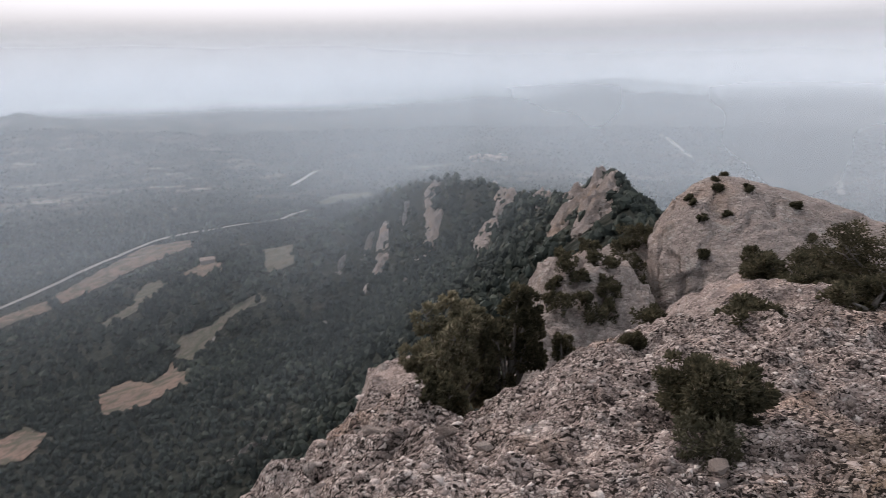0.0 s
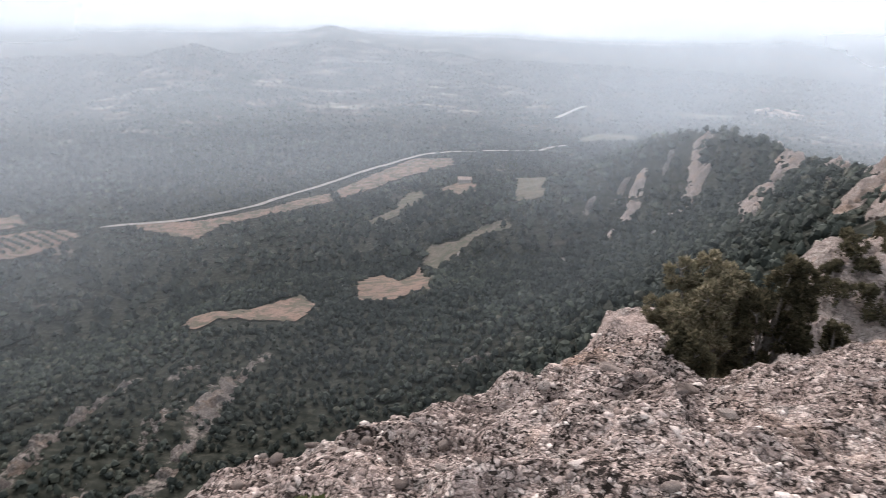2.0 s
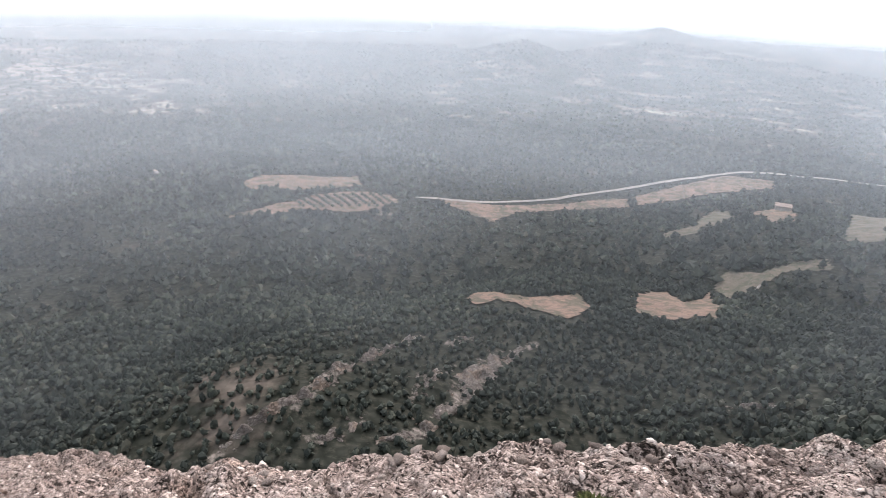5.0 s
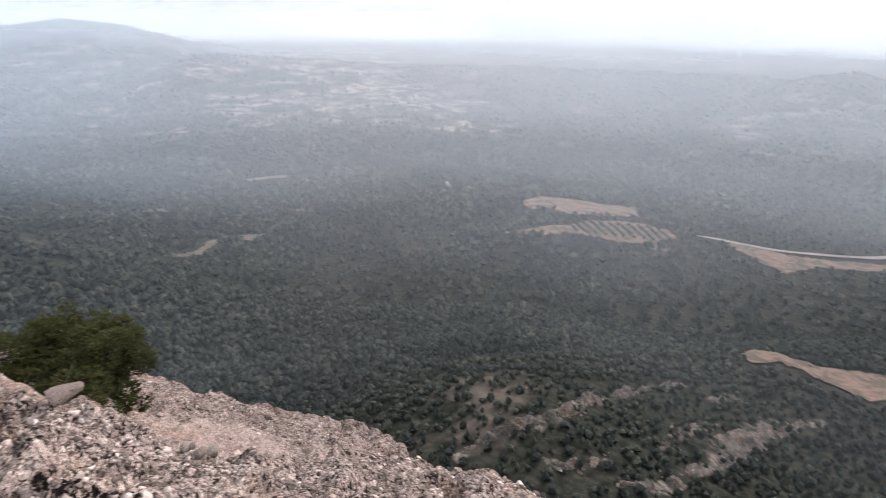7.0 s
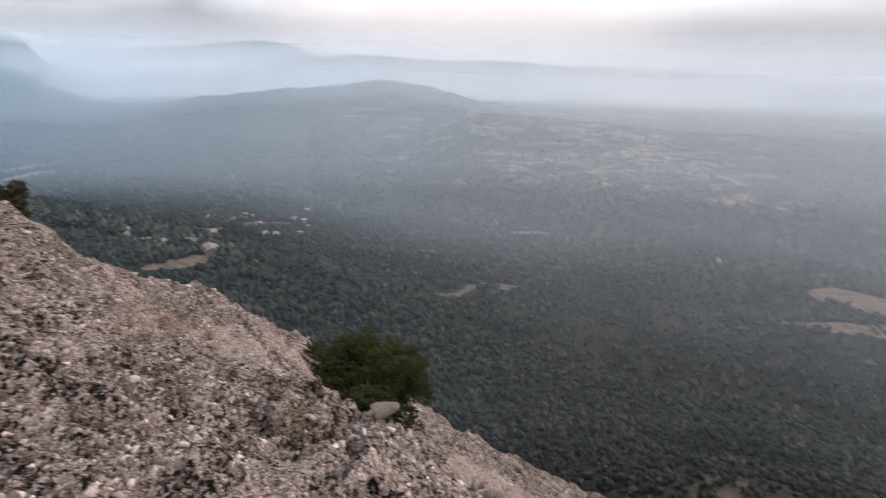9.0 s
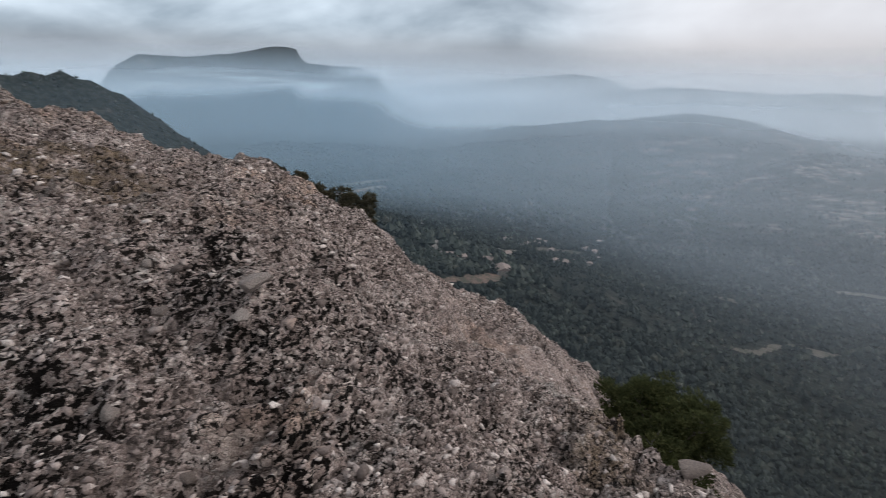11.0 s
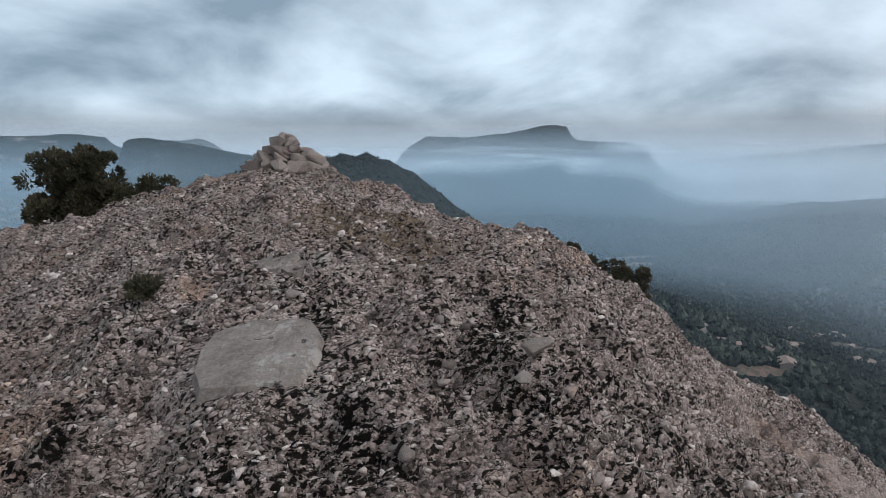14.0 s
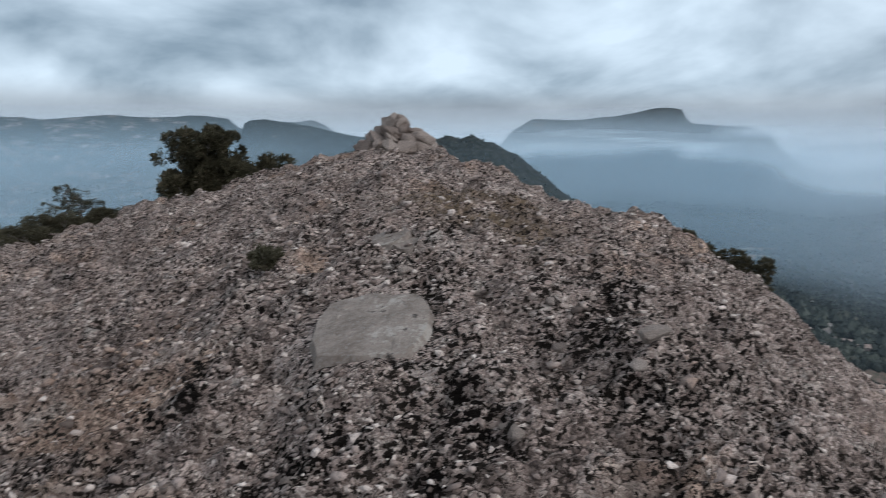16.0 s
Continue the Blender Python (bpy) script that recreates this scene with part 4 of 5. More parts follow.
def rock_mass(name, place, size, seed, mat, label, rough=0.22, turn=0.0, detail=5, streak=0.0, lean=1.0, peak=1.0, fine=0.0):
    """A rounded or ribbed outcrop, sunk into the ground. lean: stretch of its right side; peak: over 1 for a pointed top."""
    bm = bmesh.new()
    bmesh.ops.create_icosphere(bm, subdivisions=detail, radius=1.0)
    off = Vector((seed * 7.3, seed * 3.1, seed * 1.7))
    for v in bm.verts:
        p = v.co.copy()
        h = noise.fractal(p * 1.3 + off, 1.0, 2.0, 6) * rough
        h += abs(noise.noise(Vector((p.x * 5 + seed, p.y * 5, p.z * 0.8)))) * streak
        h += (noise.fractal(p * 7 + off, 0.8, 2.0, 4) - 2.5 * max(0, 0.07 - abs(noise.noise(Vector((p.x * 3.4 + seed, p.y * 3.4, p.z * 1.3)))))) * fine
        q = p * (1 + h)
        q.z = math.copysign(abs(q.z) ** peak, q.z)
        q.x *= lean if q.x > 0 else 1
        v.co = (q.x * size[0], q.y * size[1], q.z * size[2])
    me = bpy.data.meshes.new(name)
    bm.to_mesh(me)
    bm.free()
    me.shade_smooth()
    me.materials.append(mat)
    ob = new(name, me)
    co = np.array([v.co for v in me.vertices])
    seam = np.abs(fbm(co[:, 0] + 0.3 * co[:, 2] + seed, co[:, 1] - 0.3 * co[:, 2], 2.2, 4))
    set_values(ob, bald=0.3 + 0 * seam, tone=0.5 + 0.4 * fbm(co[:, 0] + co[:, 2], co[:, 1] - co[:, 2] + seed, 1.3, 4), gap=np.clip(1 - seam / 0.06, 0, 1))
    ob.matrix_world = pose(*place, 0, 0, turn)
    return tagged(ob, label, "rock", kind="structure")


def at(az, r, z):
    x, y = polar(az, r)
    return float(x), float(y), z


def dome(place, turn):
    """A pointed rock dome: a slanting cap, long to the right, above a steep wall with upright cracks."""
    g = np.radians(np.linspace(0, 360, 241)[:-1])
    deg = np.degrees(g)
    knots = (0, 40, 90, 140, 180, 225, 270, 320, 360)
    wide = np.interp(deg, knots, (15, 11, 7, 4.2, 3.7, 4.6, 6.4, 9.5, 15))
    drop = np.interp(deg, knots, (5.0, 4.8, 4.2, 3.7, 3.6, 4.4, 5.6, 5.4, 5.0))
    flare = np.interp(deg, knots, (0.35, 0.3, 0.2, 0.05, -0.10, 0.04, 0.10, 0.25, 0.35))
    s = np.linspace(0.004, 2.0, 170)[:, None]
    cap, wall = np.minimum(s, 1.0), np.maximum(s - 1.0, 0.0)
    round_off = 0.10 * np.exp(-(((s - 1.0) / 0.16) ** 2))
    r = wide * (cap + flare * wall - 0.6 * round_off)
    z = -drop * (0.66 * cap + 0.34 * cap * cap - 0.2 * round_off) - 11.0 * wall - 0.25 * np.exp(-((s / 0.12) ** 2)) + 0.25
    x, y = np.cos(g) * r, np.sin(g) * r
    lump = 0.45 * fbm(x + z * 0.4, y - z * 0.6, 2.8, 4) + 0.16 * fbm(x - z, y + z, 0.7, 4)
    seam = fbm(x * 0.9 + 0.25 * z + 31, y * 0.9 + 4 - 0.2 * z, 2.1, 3)
    crack = np.clip(0.06 - np.abs(seam), 0, 1) / 0.06 * (0.22 + 0.45 * np.clip(s - 0.5, 0, 1))
    push = (lump - crack) * np.clip(s * 2.5, 0, 1)
    tall = np.clip(s - 0.6, 0, 1) / 0.4
    side = np.clip(tall, 0.25, 1)
    x, y, z = x + np.cos(g) * push * side, y + np.sin(g) * push * side, z + push * (1.15 - side)
    ob = big_mesh("rock_dome", np.stack([x, y, z], -1).reshape(-1, 3), ring_faces(170, 240, True)[:, ::-1], FAR_ROCK)
    set_values(ob, bald=0.5 + 0 * x, tone=0.5 + 0.35 * fbm(x + z, y - z, 0.9, 4), gap=np.clip(crack * 1.3, 0, 1))
    ob.matrix_world = pose(*place, 0, 0, turn)
    return tagged(ob, "smooth pale pink conglomerate dome with small bushes", "rock", kind="structure")


DOME = dome(at(-23.1, 41, -5.2), -23)
KNOLL = rock_mass("rock_knoll", at(-12.2, 31, -15.2), (3.6, 6, 7.0), 5, FAR_ROCK, "broken pale rock knoll overgrown with bushes", 0.13, -13, 6, 0.05, 1.3, 1.0, 0.07)
SADDLE = rock_mass("shrub_slope", at(-17.0, 41, -21.0), (6.5, 9, 11), 6, FAR_ROCK, "dark shrubby slope between the knoll and the dome", 0.15, -15, 5, 0.03, 1.0, 1.0, 0.05)


def rib_ridge(line, half, high, seed):
    """A broken ridge of bare rock running down a slope."""
    p = []
    for (x0, y0), (x1, y1) in zip(line, line[1:]):
        n = max(2, int(math.hypot(x1 - x0, y1 - y0) / 0.6))
        p += [(x0 + (x1 - x0) * i / n, y0 + (y1 - y0) * i / n) for i in range(n)]
    p = np.array(p + [line[-1]])
    for _ in range(6):
        p[1:-1] = (p[:-2] + 2 * p[1:-1] + p[2:]) / 4
    d = np.gradient(p, axis=0)
    d /= np.hypot(d[:, :1], d[:, 1:]) + 1e-9
    side = np.stack([-d[:, 1], d[:, 0]], -1)
    c = np.linspace(-1, 1, 19)
    end = np.clip(np.minimum(np.arange(len(p)), np.arange(len(p))[::-1]) / 8.0, 0.1, 1)
    w = half * (1 + 0.7 * fbm(p[:, 0] + seed, p[:, 1], 9.0, 3)) * end
    v = p[:, None] + (w[:, None] * c[None])[..., None] * side[:, None]
    x, y = v[..., 0], v[..., 1]
    tall = high * ((0.35 + 1.0 * fbm(x + 7 * seed, y, half * 0.9, 4)) if high > 2.4 else (0.45 + 2.1 * fbm(x + 7 * seed, y, half * 1.4, 4))) * end[:, None]
    step = 0.4 * high * np.abs(fbm(x - 30, y + seed, half * 0.7, 4))
    z = ground_z(x, y) - 0.5 + (tall + step) * np.sqrt(np.clip(1 - c[None] ** 2, 0, 1))
    ob = big_mesh("rock_rib", np.concatenate([v, z[..., None]], -1).reshape(-1, 3), ring_faces(len(p), 19, False)[:, ::-1], FAR_ROCK if high > 2.4 else RIB_ROCK, False)
    seam = np.abs(fbm(x * 1.5 + seed, y * 1.5, 1.8, 4))
    set_values(ob, bald=0.2 + 0 * x, tone=0.5 + 0.6 * fbm(x, y - 11, 1.6, 4), gap=np.clip(1 - seam / 0.09, 0, 1))
    return tagged(ob, "broken pale rock rib on the wooded slope", "rock", kind="structure")


for i, (line, w, h) in enumerate(RIBS):
    rib_ridge(line, w, h, i)


def rib_stones():
    """Boulders and ledges along the bare ribs."""
    g = np.random.default_rng(31)
    pts, siz = [], []
    for line, w, _ in RIBS:
        for (x0, y0), (x1, y1) in zip(line, line[1:]):
            n = int(math.hypot(x1 - x0, y1 - y0) * 1.3)
            u = g.random(n)
            pts.append(np.stack([x0 + (x1 - x0) * u, y0 + (y1 - y0) * u], -1) + g.normal(0, w * 0.6, (n, 2)))
            siz.append(np.exp(g.normal(np.log(0.9), 0.4, n)).clip(0.3, 1.5))
    p, s = np.concatenate(pts), np.concatenate(siz)
    ob = scatter("rib_stones", STONES, np.concatenate([p, land(p[:, 0], p[:, 1])[:, None]], -1), np.stack([s * 1.2, s, s * 0.9], -1), turns(len(p), g, 0.3), RIB_ROCK)
    set_values(ob, bald=np.zeros(len(ob.data.vertices)), tone=np.full(len(ob.data.vertices), 0.45), gap=np.zeros(len(ob.data.vertices)))
    return tagged(ob, "pale broken boulders along the bare ribs of the slope", "rocks", kind="stuff")


rib_stones()

# ---- plants ----
def stick(bm, a, b, ra, rb, sides=5):
    a, b = Vector(a), Vector(b)
    q = (b - a).to_track_quat("Z", "Y").to_matrix()
    rings = []
    for p, r in ((a, ra), (b, rb)):
        rings.append([bm.verts.new(p + q @ Vector((math.cos(6.283 * i / sides) * r, math.sin(6.283 * i / sides) * r, 0))) for i in range(sides)])
    for i in range(sides):
        bm.faces.new((rings[0][i], rings[0][(i + 1) % sides], rings[1][(i + 1) % sides], rings[1][i]))
    bm.faces.new(rings[1])


def bush(name, place, w, h, seed, mat, label, category="bush", leaves=8000, leaf=0.02, trunk=0.04, lobes=9, group="", spread=1.0):
    """A shrub: forked stems under uneven lobes of many small leaf sprays."""
    g, gn = random.Random(seed), np.random.default_rng(seed)
    home = new(name)
    home.location = place
    cen = []
    for i in range(lobes):
        a, up = g.uniform(0, 6.283), g.uniform(0.2, 0.8)
        q = 0.38 * math.sqrt(max(0.05, 1 - ((up - 0.42) / 0.48) ** 2)) * g.random() ** 0.4
        cen.append((math.cos(a) * q * w, math.sin(a) * q * w, h * up, g.uniform(0.16, 0.27) * w * spread))
    reach = max(math.hypot(x, y) + rad * 0.95 for x, y, z, rad in cen) / (w / 2)
    high = max(z + rad * 0.8 for x, y, z, rad in cen) / h
    cen = [(x / reach, y / reach, z / high, rad / reach) for x, y, z, rad in cen]
    bm = bmesh.new()
    for x, y, z, rad in cen:
        mid = (x * 0.4 + g.uniform(-1, 1) * 0.04 * w, y * 0.4, z * 0.5)
        stick(bm, (g.uniform(-0.03, 0.03) * w, g.uniform(-0.03, 0.03) * w, -0.08), mid, trunk, trunk * 0.6)
        stick(bm, mid, (x, y, z), trunk * 0.6, trunk * 0.25)
        for _ in range(3):
            stick(bm, (x, y, z), (x + g.uniform(-0.6, 0.6) * rad, y + g.uniform(-0.6, 0.6) * rad, z + g.uniform(0, 0.6) * rad), trunk * 0.25, trunk * 0.08, 4)
    me = bpy.data.meshes.new("stem")
    bm.to_mesh(me)
    bm.free()
    me.materials.append(BARK)
    new("stem", me).parent = home
    # clumps of sprays on the outside of the lobes
    c = np.array(cen)
    each = 9
    own = np.repeat(np.arange(lobes), each)
    d = gn.normal(size=(len(own), 3)) + np.array([0, 0, 0.35])
    d /= np.linalg.norm(d, axis=1, keepdims=True)
    squash = np.array([1, 1, 0.85 * min(1.15, max(0.6, reach / high))])
    clump = c[own, :3] + d * (c[own, 3] * gn.uniform(0.55, 0.95, len(own)))[:, None] * squash
    girth = c[own, 3] * gn.uniform(0.26, 0.46, len(own))
    pick = gn.integers(0, len(own), leaves)
    e = gn.normal(size=(leaves, 3)) + 0.5 * d[pick]
    e /= np.linalg.norm(e, axis=1, keepdims=True)
    p = clump[pick] + e * (girth[pick] * gn.uniform(0.15, 1.0, leaves) ** 0.5)[:, None]
    low = p[:, 2] < 0.05 * h
    p[low] = p[~low][gn.integers(0, (~low).sum(), low.sum())]
    # each spray points out of its clump
    aim = e + 0.6 * d[pick] + gn.normal(0, 0.45, (leaves, 3)) + np.array([0, 0, 0.25])
    aim /= np.linalg.norm(aim, axis=1, keepdims=True)
    side = np.cross(aim, gn.normal(size=(leaves, 3)))
    side /= np.linalg.norm(side, axis=1, keepdims=True) + 1e-9
    over = np.cross(aim, side)
    size = (leaf * gn.uniform(0.6, 1.5, leaves))[:, None]
    v = np.stack([p - side * size * 0.42, p + side * size * 0.42, p + aim * size * 1.5,
                  p - over * size * 0.42, p + over * size * 0.42, p + (aim + 0.4 * side) * size * 1.2], 1)
    f = np.array([(0, 1, 2), (3, 4, 5)])[None] + (np.arange(leaves) * 6)[:, None, None]
    ob = big_mesh("foliage", v.reshape(-1, 3), f.reshape(-1, 3), mat, False)
    ob.parent = home
    return tagged(home, label, category, group)


def on_rock(az, r, sink=0.03):
    x, y = polar(az, r)
    return float(x), float(y), float(summit(x, y)) - sink


def standing(az, r, z):
    x, y = polar(az, r)
    return float(x), float(y), z


bush("juniper", standing(0.8, 5.6, -1.7), 0.92, 1.33, 1, BROWNBUSH, "dense brownish juniper growing on the brink", leaves=20000, lobes=26, leaf=0.021, trunk=0.03, spread=0.72)
bush("juniper", standing(-4.4, 5.75, -1.6), 0.86, 1.28, 12, JUNIPER, "dense dark green juniper with bare grey twigs on the brink", leaves=17000, lobes=20, leaf=0.021, trunk=0.03, spread=0.7)
bush("juniper", on_rock(1.9, 3.85, 0.06), 0.38, 0.34, 2, JUNIPER, "small dark shrub below the juniper", leaves=2500, trunk=0.02)
bush("shrub", on_rock(-19.9, 3.2, 0.03), 0.56, 0.36, 3, JUNIPER, "low dark evergreen shrub with bare twigs on the rock", leaves=13000, leaf=0.014, trunk=0.012, lobes=16)
bush("shrub", on_rock(-18.9, 2.85, 0.02), 0.34, 0.14, 4, DRYBUSH, "dry grey twiggy shrub on the rock", leaves=1400, leaf=0.012, trunk=0.006)
bush("shrub", on_rock(-23.8, 5.2, 0.02), 0.55, 0.14, 5, JUNIPER, "flat spreading shrub on the rock", leaves=3500, trunk=0.02)
bush("shrub", on_rock(-16.5, 6.5), 0.35, 0.3, 6, JUNIPER, "small shrub at the brink", leaves=1500, trunk=0.015)
bush("shrub", on_rock(-9.5, 5.8), 0.28, 0.3, 7, JUNIPER, "small shrub at the brink", leaves=1200, trunk=0.015)
bush("shrub", on_rock(34.5, 2.05, 0.02), 0.42, 0.13, 8, BOXBUSH, "low green shrub on the brink", leaves=3500, leaf=0.018, trunk=0.008)
bush("juniper", standing(106.9, 6.4, -2.05), 1.62, 0.85, 9, BOXBUSH, "rounded green shrub on the ledge", leaves=40000, lobes=44, leaf=0.022, trunk=0.03, spread=0.75)
for i, (a, r, w, h) in enumerate(((-25.8, 8.2, 1.0, 0.34), (-32.3, 6.0, 0.8, 0.34), (-28.4, 7.4, 0.8, 0.3), (-14.9, 4.9, 0.18, 0.12), (-33, 9.5, 1.5, 0.9), (-36.5, 9.0, 1.6, 1.1), (-31, 12.5, 1.6, 1.0), (-35, 13, 2.2, 1.4), (-40, 11, 2.0, 1.2), (-29.5, 13.5, 1.2, 0.8))):
    bush("shrub", on_rock(a, r, 0.1), w, h, 30 + i, JUNIPER, "dark green shrub on the ridge", leaves=8000, group="shrubs on the ridge")
for i, (a, r, z, w, h) in enumerate(((132.9, 7.3, -0.1, 0.42, 0.58), (134.2, 7.35, -0.05, 0.45, 0.56), (135.4, 7.45, 0.0, 0.42, 0.52), (136.8, 7.6, 0.1, 0.42, 0.46), (138.4, 7.8, 0.25, 0.36, 0.4), (140.2, 8, 0.4, 0.36, 0.3))):
    bush("shrub", standing(a, r, z), w, h, 40 + i, JUNIPER, "dark shrub showing over the brink", leaves=1800, trunk=0.015, group="shrubs over the brink")
bush("juniper_tree", standing(178.0, 14.0, -0.4), 2.1, 2.3, 50, JUNIPER, "dark windswept juniper behind the crest", "tree", leaves=26000, lobes=26, leaf=0.04, spread=0.85)
bush("juniper_tree", standing(175.2, 13.8, -0.4), 2.5, 1.75, 51, JUNIPER, "dark juniper behind the crest", "tree", leaves=26000, lobes=28, leaf=0.04, spread=0.88)
for i, (a, r, z, w, h) in enumerate(((187.4, 14.5, -0.7, 1.2, 1.5), (189.3, 14, -0.7, 1.7, 1.2), (186, 12.5, -0.3, 1.0, 0.6), (194, 12.5, -0.5, 2.0, 0.8), (172.3, 13.5, 0.3, 0.7, 0.6), (192.5, 11, -0.2, 0.8, 0.4), (184, 13, -0.1, 0.8, 0.5))):
    bush("shrub", standing(a, r, z), w, h, 60 + i, JUNIPER if i < 2 else DRYBUSH, "dark juniper shrub on the far slope" if i < 2 else "dry brown heather on the far slope", leaves=4000, group="shrubs on the far slope")
for i, (a, r, w, h) in enumerate(((188.0, 10.9, 0.8, 0.4), (190.6, 10.7, 1.2, 0.5), (193.4, 10.4, 1.2, 0.5), (185.2, 11.0, 0.6, 0.25))):
    bush("shrub", on_rock(a, r, 0.05), w, h, 80 + i, DRYBUSH, "dry brown heather on the edge of the rock", leaves=4000, group="shrubs on the far slope")
bush("shrub", on_rock(171.5, 4.4, 0.03), 0.36, 0.13, 70, DRYBUSH, "dry cushion shrub in a hollow of the rock", leaves=1500, leaf=0.014, trunk=0.006)


# ---- forest ----
def crown_shape(seed, sprays):
    """A ragged crown about one across: a lumpy core and sprays standing out of it."""
    g = random.Random(seed)
    bm = bmesh.new()
    if sprays < 0:
        q = [bm.verts.new(p) for p in ((0.45, 0, 0), (0, 0.45, 0), (-0.45, 0, 0), (0, -0.45, 0), (0, 0, 0.45), (0, 0, -0.4))]
        for i in range(4):
            bm.faces.new((q[i], q[(i + 1) % 4], q[4]))
            bm.faces.new((q[(i + 1) % 4], q[i], q[5]))
    else:
        bmesh.ops.create_icosphere(bm, subdivisions=1, radius=0.42)
    for v in bm.verts:
        v.co *= g.uniform(0.6, 1.25)
        v.co.z = v.co.z * 1.1
    for _ in range(abs(sprays) if sprays != -1 else 0):
        d = Vector((g.gauss(0, 1), g.gauss(0, 1), g.gauss(0.35, 0.9))).normalized()
        side = d.cross(Vector((g.gauss(0, 1), g.gauss(0, 1), g.gauss(0, 1)))).normalized() * g.uniform(0.08, 0.16)
        tip = d * g.uniform(0.45, 0.62)
        bm.faces.new([bm.verts.new(p) for p in (d * 0.26 - side, d * 0.3 + side, tip)])
    bm.verts.index_update()
    v, f = np.array([v.co for v in bm.verts]), np.array([[q.index for q in p.verts] for p in bm.faces])
    bm.free()
    return v, f


def forest(name, r0, r1, count, size, sprays, label):
    g = np.random.default_rng(int(r0))
    az = g.uniform(-38, 172 if r0 < 700 else 198, count)
    r = np.sqrt(g.uniform(r0 * r0, r1 * r1, count))
    x, y = polar(az, r)
    z = ground_z(x, y)
    slope = np.hypot(ground_z(x + 2, y) - z, ground_z(x, y + 2) - z) / 2
    front = 1 - 6.0 / r
    edge = np.minimum(strip_edge(x, y), strip_edge(x / front, y / front))
    keep = (edge > g.uniform(-2.8, 1.6, count)) & (g.random(count) > 1.7 * rib_mask(x, y)) & (g.random(count) > 0.7 * terrace_mask(x, y)) & (slope < 1.25) & (g.random(count) < np.where(az < 8, np.interp(r, (60, 170), (0.4, 1.0)), 1.0)) & (fbm(x, y, 60.0, 3) + g.uniform(-0.9, 0.9, count) > -0.7)
    x, y, z = x[keep], y[keep], z[keep]
    s = size * g.uniform(0.5, 1.2, len(x)) * (1 + 0.3 * fbm(x, y, 80.0, 2))
    s = s * np.interp(np.degrees(np.arctan2(-x, y)), (138, 146), (1, 0.34)) * (1 - 0.25 * spur_mask(x, y)) * np.interp(np.hypot(x, y), (45, 220), (0.35, 1))
    sizes = np.stack([s, s, s * g.uniform(0.8, 1.25, len(x))], -1)
    pl = np.stack([x, y, z + sizes[:, 2] * 0.4], -1)
    ob = scatter(name, [crown_shape(int(r0) + i, sprays) for i in range(8)], pl, sizes, turns(len(x), g, 0.12), PINE, r0 > 700)
    return tagged(ob, label, "forest", kind="stuff")


forest("forest", 45, 270, 38000, 3.6, 7, "dense dark pine wood on the lower slopes")
forest("forest", 270, 720, 38000, 5.4, -7, "dense pine forest covering the valley")
forest("forest", 720, 1500, 62000, 5.6, -1, "distant pine forest on the hills")

# orchard rows on the tan field
olive = new("olive_tree")
v, f = crown_shape(77, 14)
part("crown", [tuple(q * np.array([2.9, 2.9, 2.3]) + np.array([0, 0, 1.7])) for q in v], [tuple(map(int, q)) for q in f], PINE, olive)
bm = bmesh.new()
stick(bm, (0, 0, -0.3), (0.05, 0, 1.3), 0.2, 0.12)
me = bpy.data.meshes.new("trunk")
bm.to_mesh(me)
bm.free()
me.materials.append(BARK)
new("trunk", me).parent = olive
tagged(olive, "small dark olive tree in an orchard row", "tree", "orchard trees")
(ox0, oy0), (ox1, oy1) = spot(64.5, 19.2), spot(55.3, 19.25)
og = random.Random(4)
for row in range(11):
    cx, cy = ox0 + (ox1 - ox0) * (row + 0.5) / 11, oy0 + (oy1 - oy0) * (row + 0.5) / 11
    for n in range(7):
        d = (n - 3) * 4.2
        away = math.hypot(cx, cy)
        x, y = cx * (1 + d / away) - cy * d * 0.4 / away + og.uniform(-0.4, 0.4), cy * (1 + d / away) + cx * d * 0.4 / away + og.uniform(-0.4, 0.4)
        m = pose(x, y, float(land(x, y)) + 0.5, 0, 0, og.uniform(0, 360))
        if row or n:
            copy_thing(olive, m)
        else:
            olive.matrix_world = m

# bushes on the far rocks
from mathutils.bvhtree import BVHTree


def bushes_on(rock_ob, sights, w, seed, label):
    """Small bushes on an outcrop, each where a sight line by bearing and drop angle meets it."""
    me = rock_ob.data
    tree = BVHTree.FromPolygons([rock_ob.matrix_world @ v.co for v in me.vertices], [tuple(p.vertices) for p in me.polygons])
    g = random.Random(seed)
    for i, (a, drop) in enumerate(sights):
        way = Vector((-math.sin(radians(a)), math.cos(radians(a)), -math.tan(radians(drop)))).normalized()
        hit = tree.ray_cast(Vector((0, 0.4, EYE)), way)[0]
        if hit:
            s = w * g.uniform(0.7, 1.3)
            bush("shrub", hit - Vector((0, 0, 0.1)), s, s * 0.7, seed + i, JUNIPER, label, leaves=900, leaf=0.07, trunk=0.03, lobes=7, group=label)


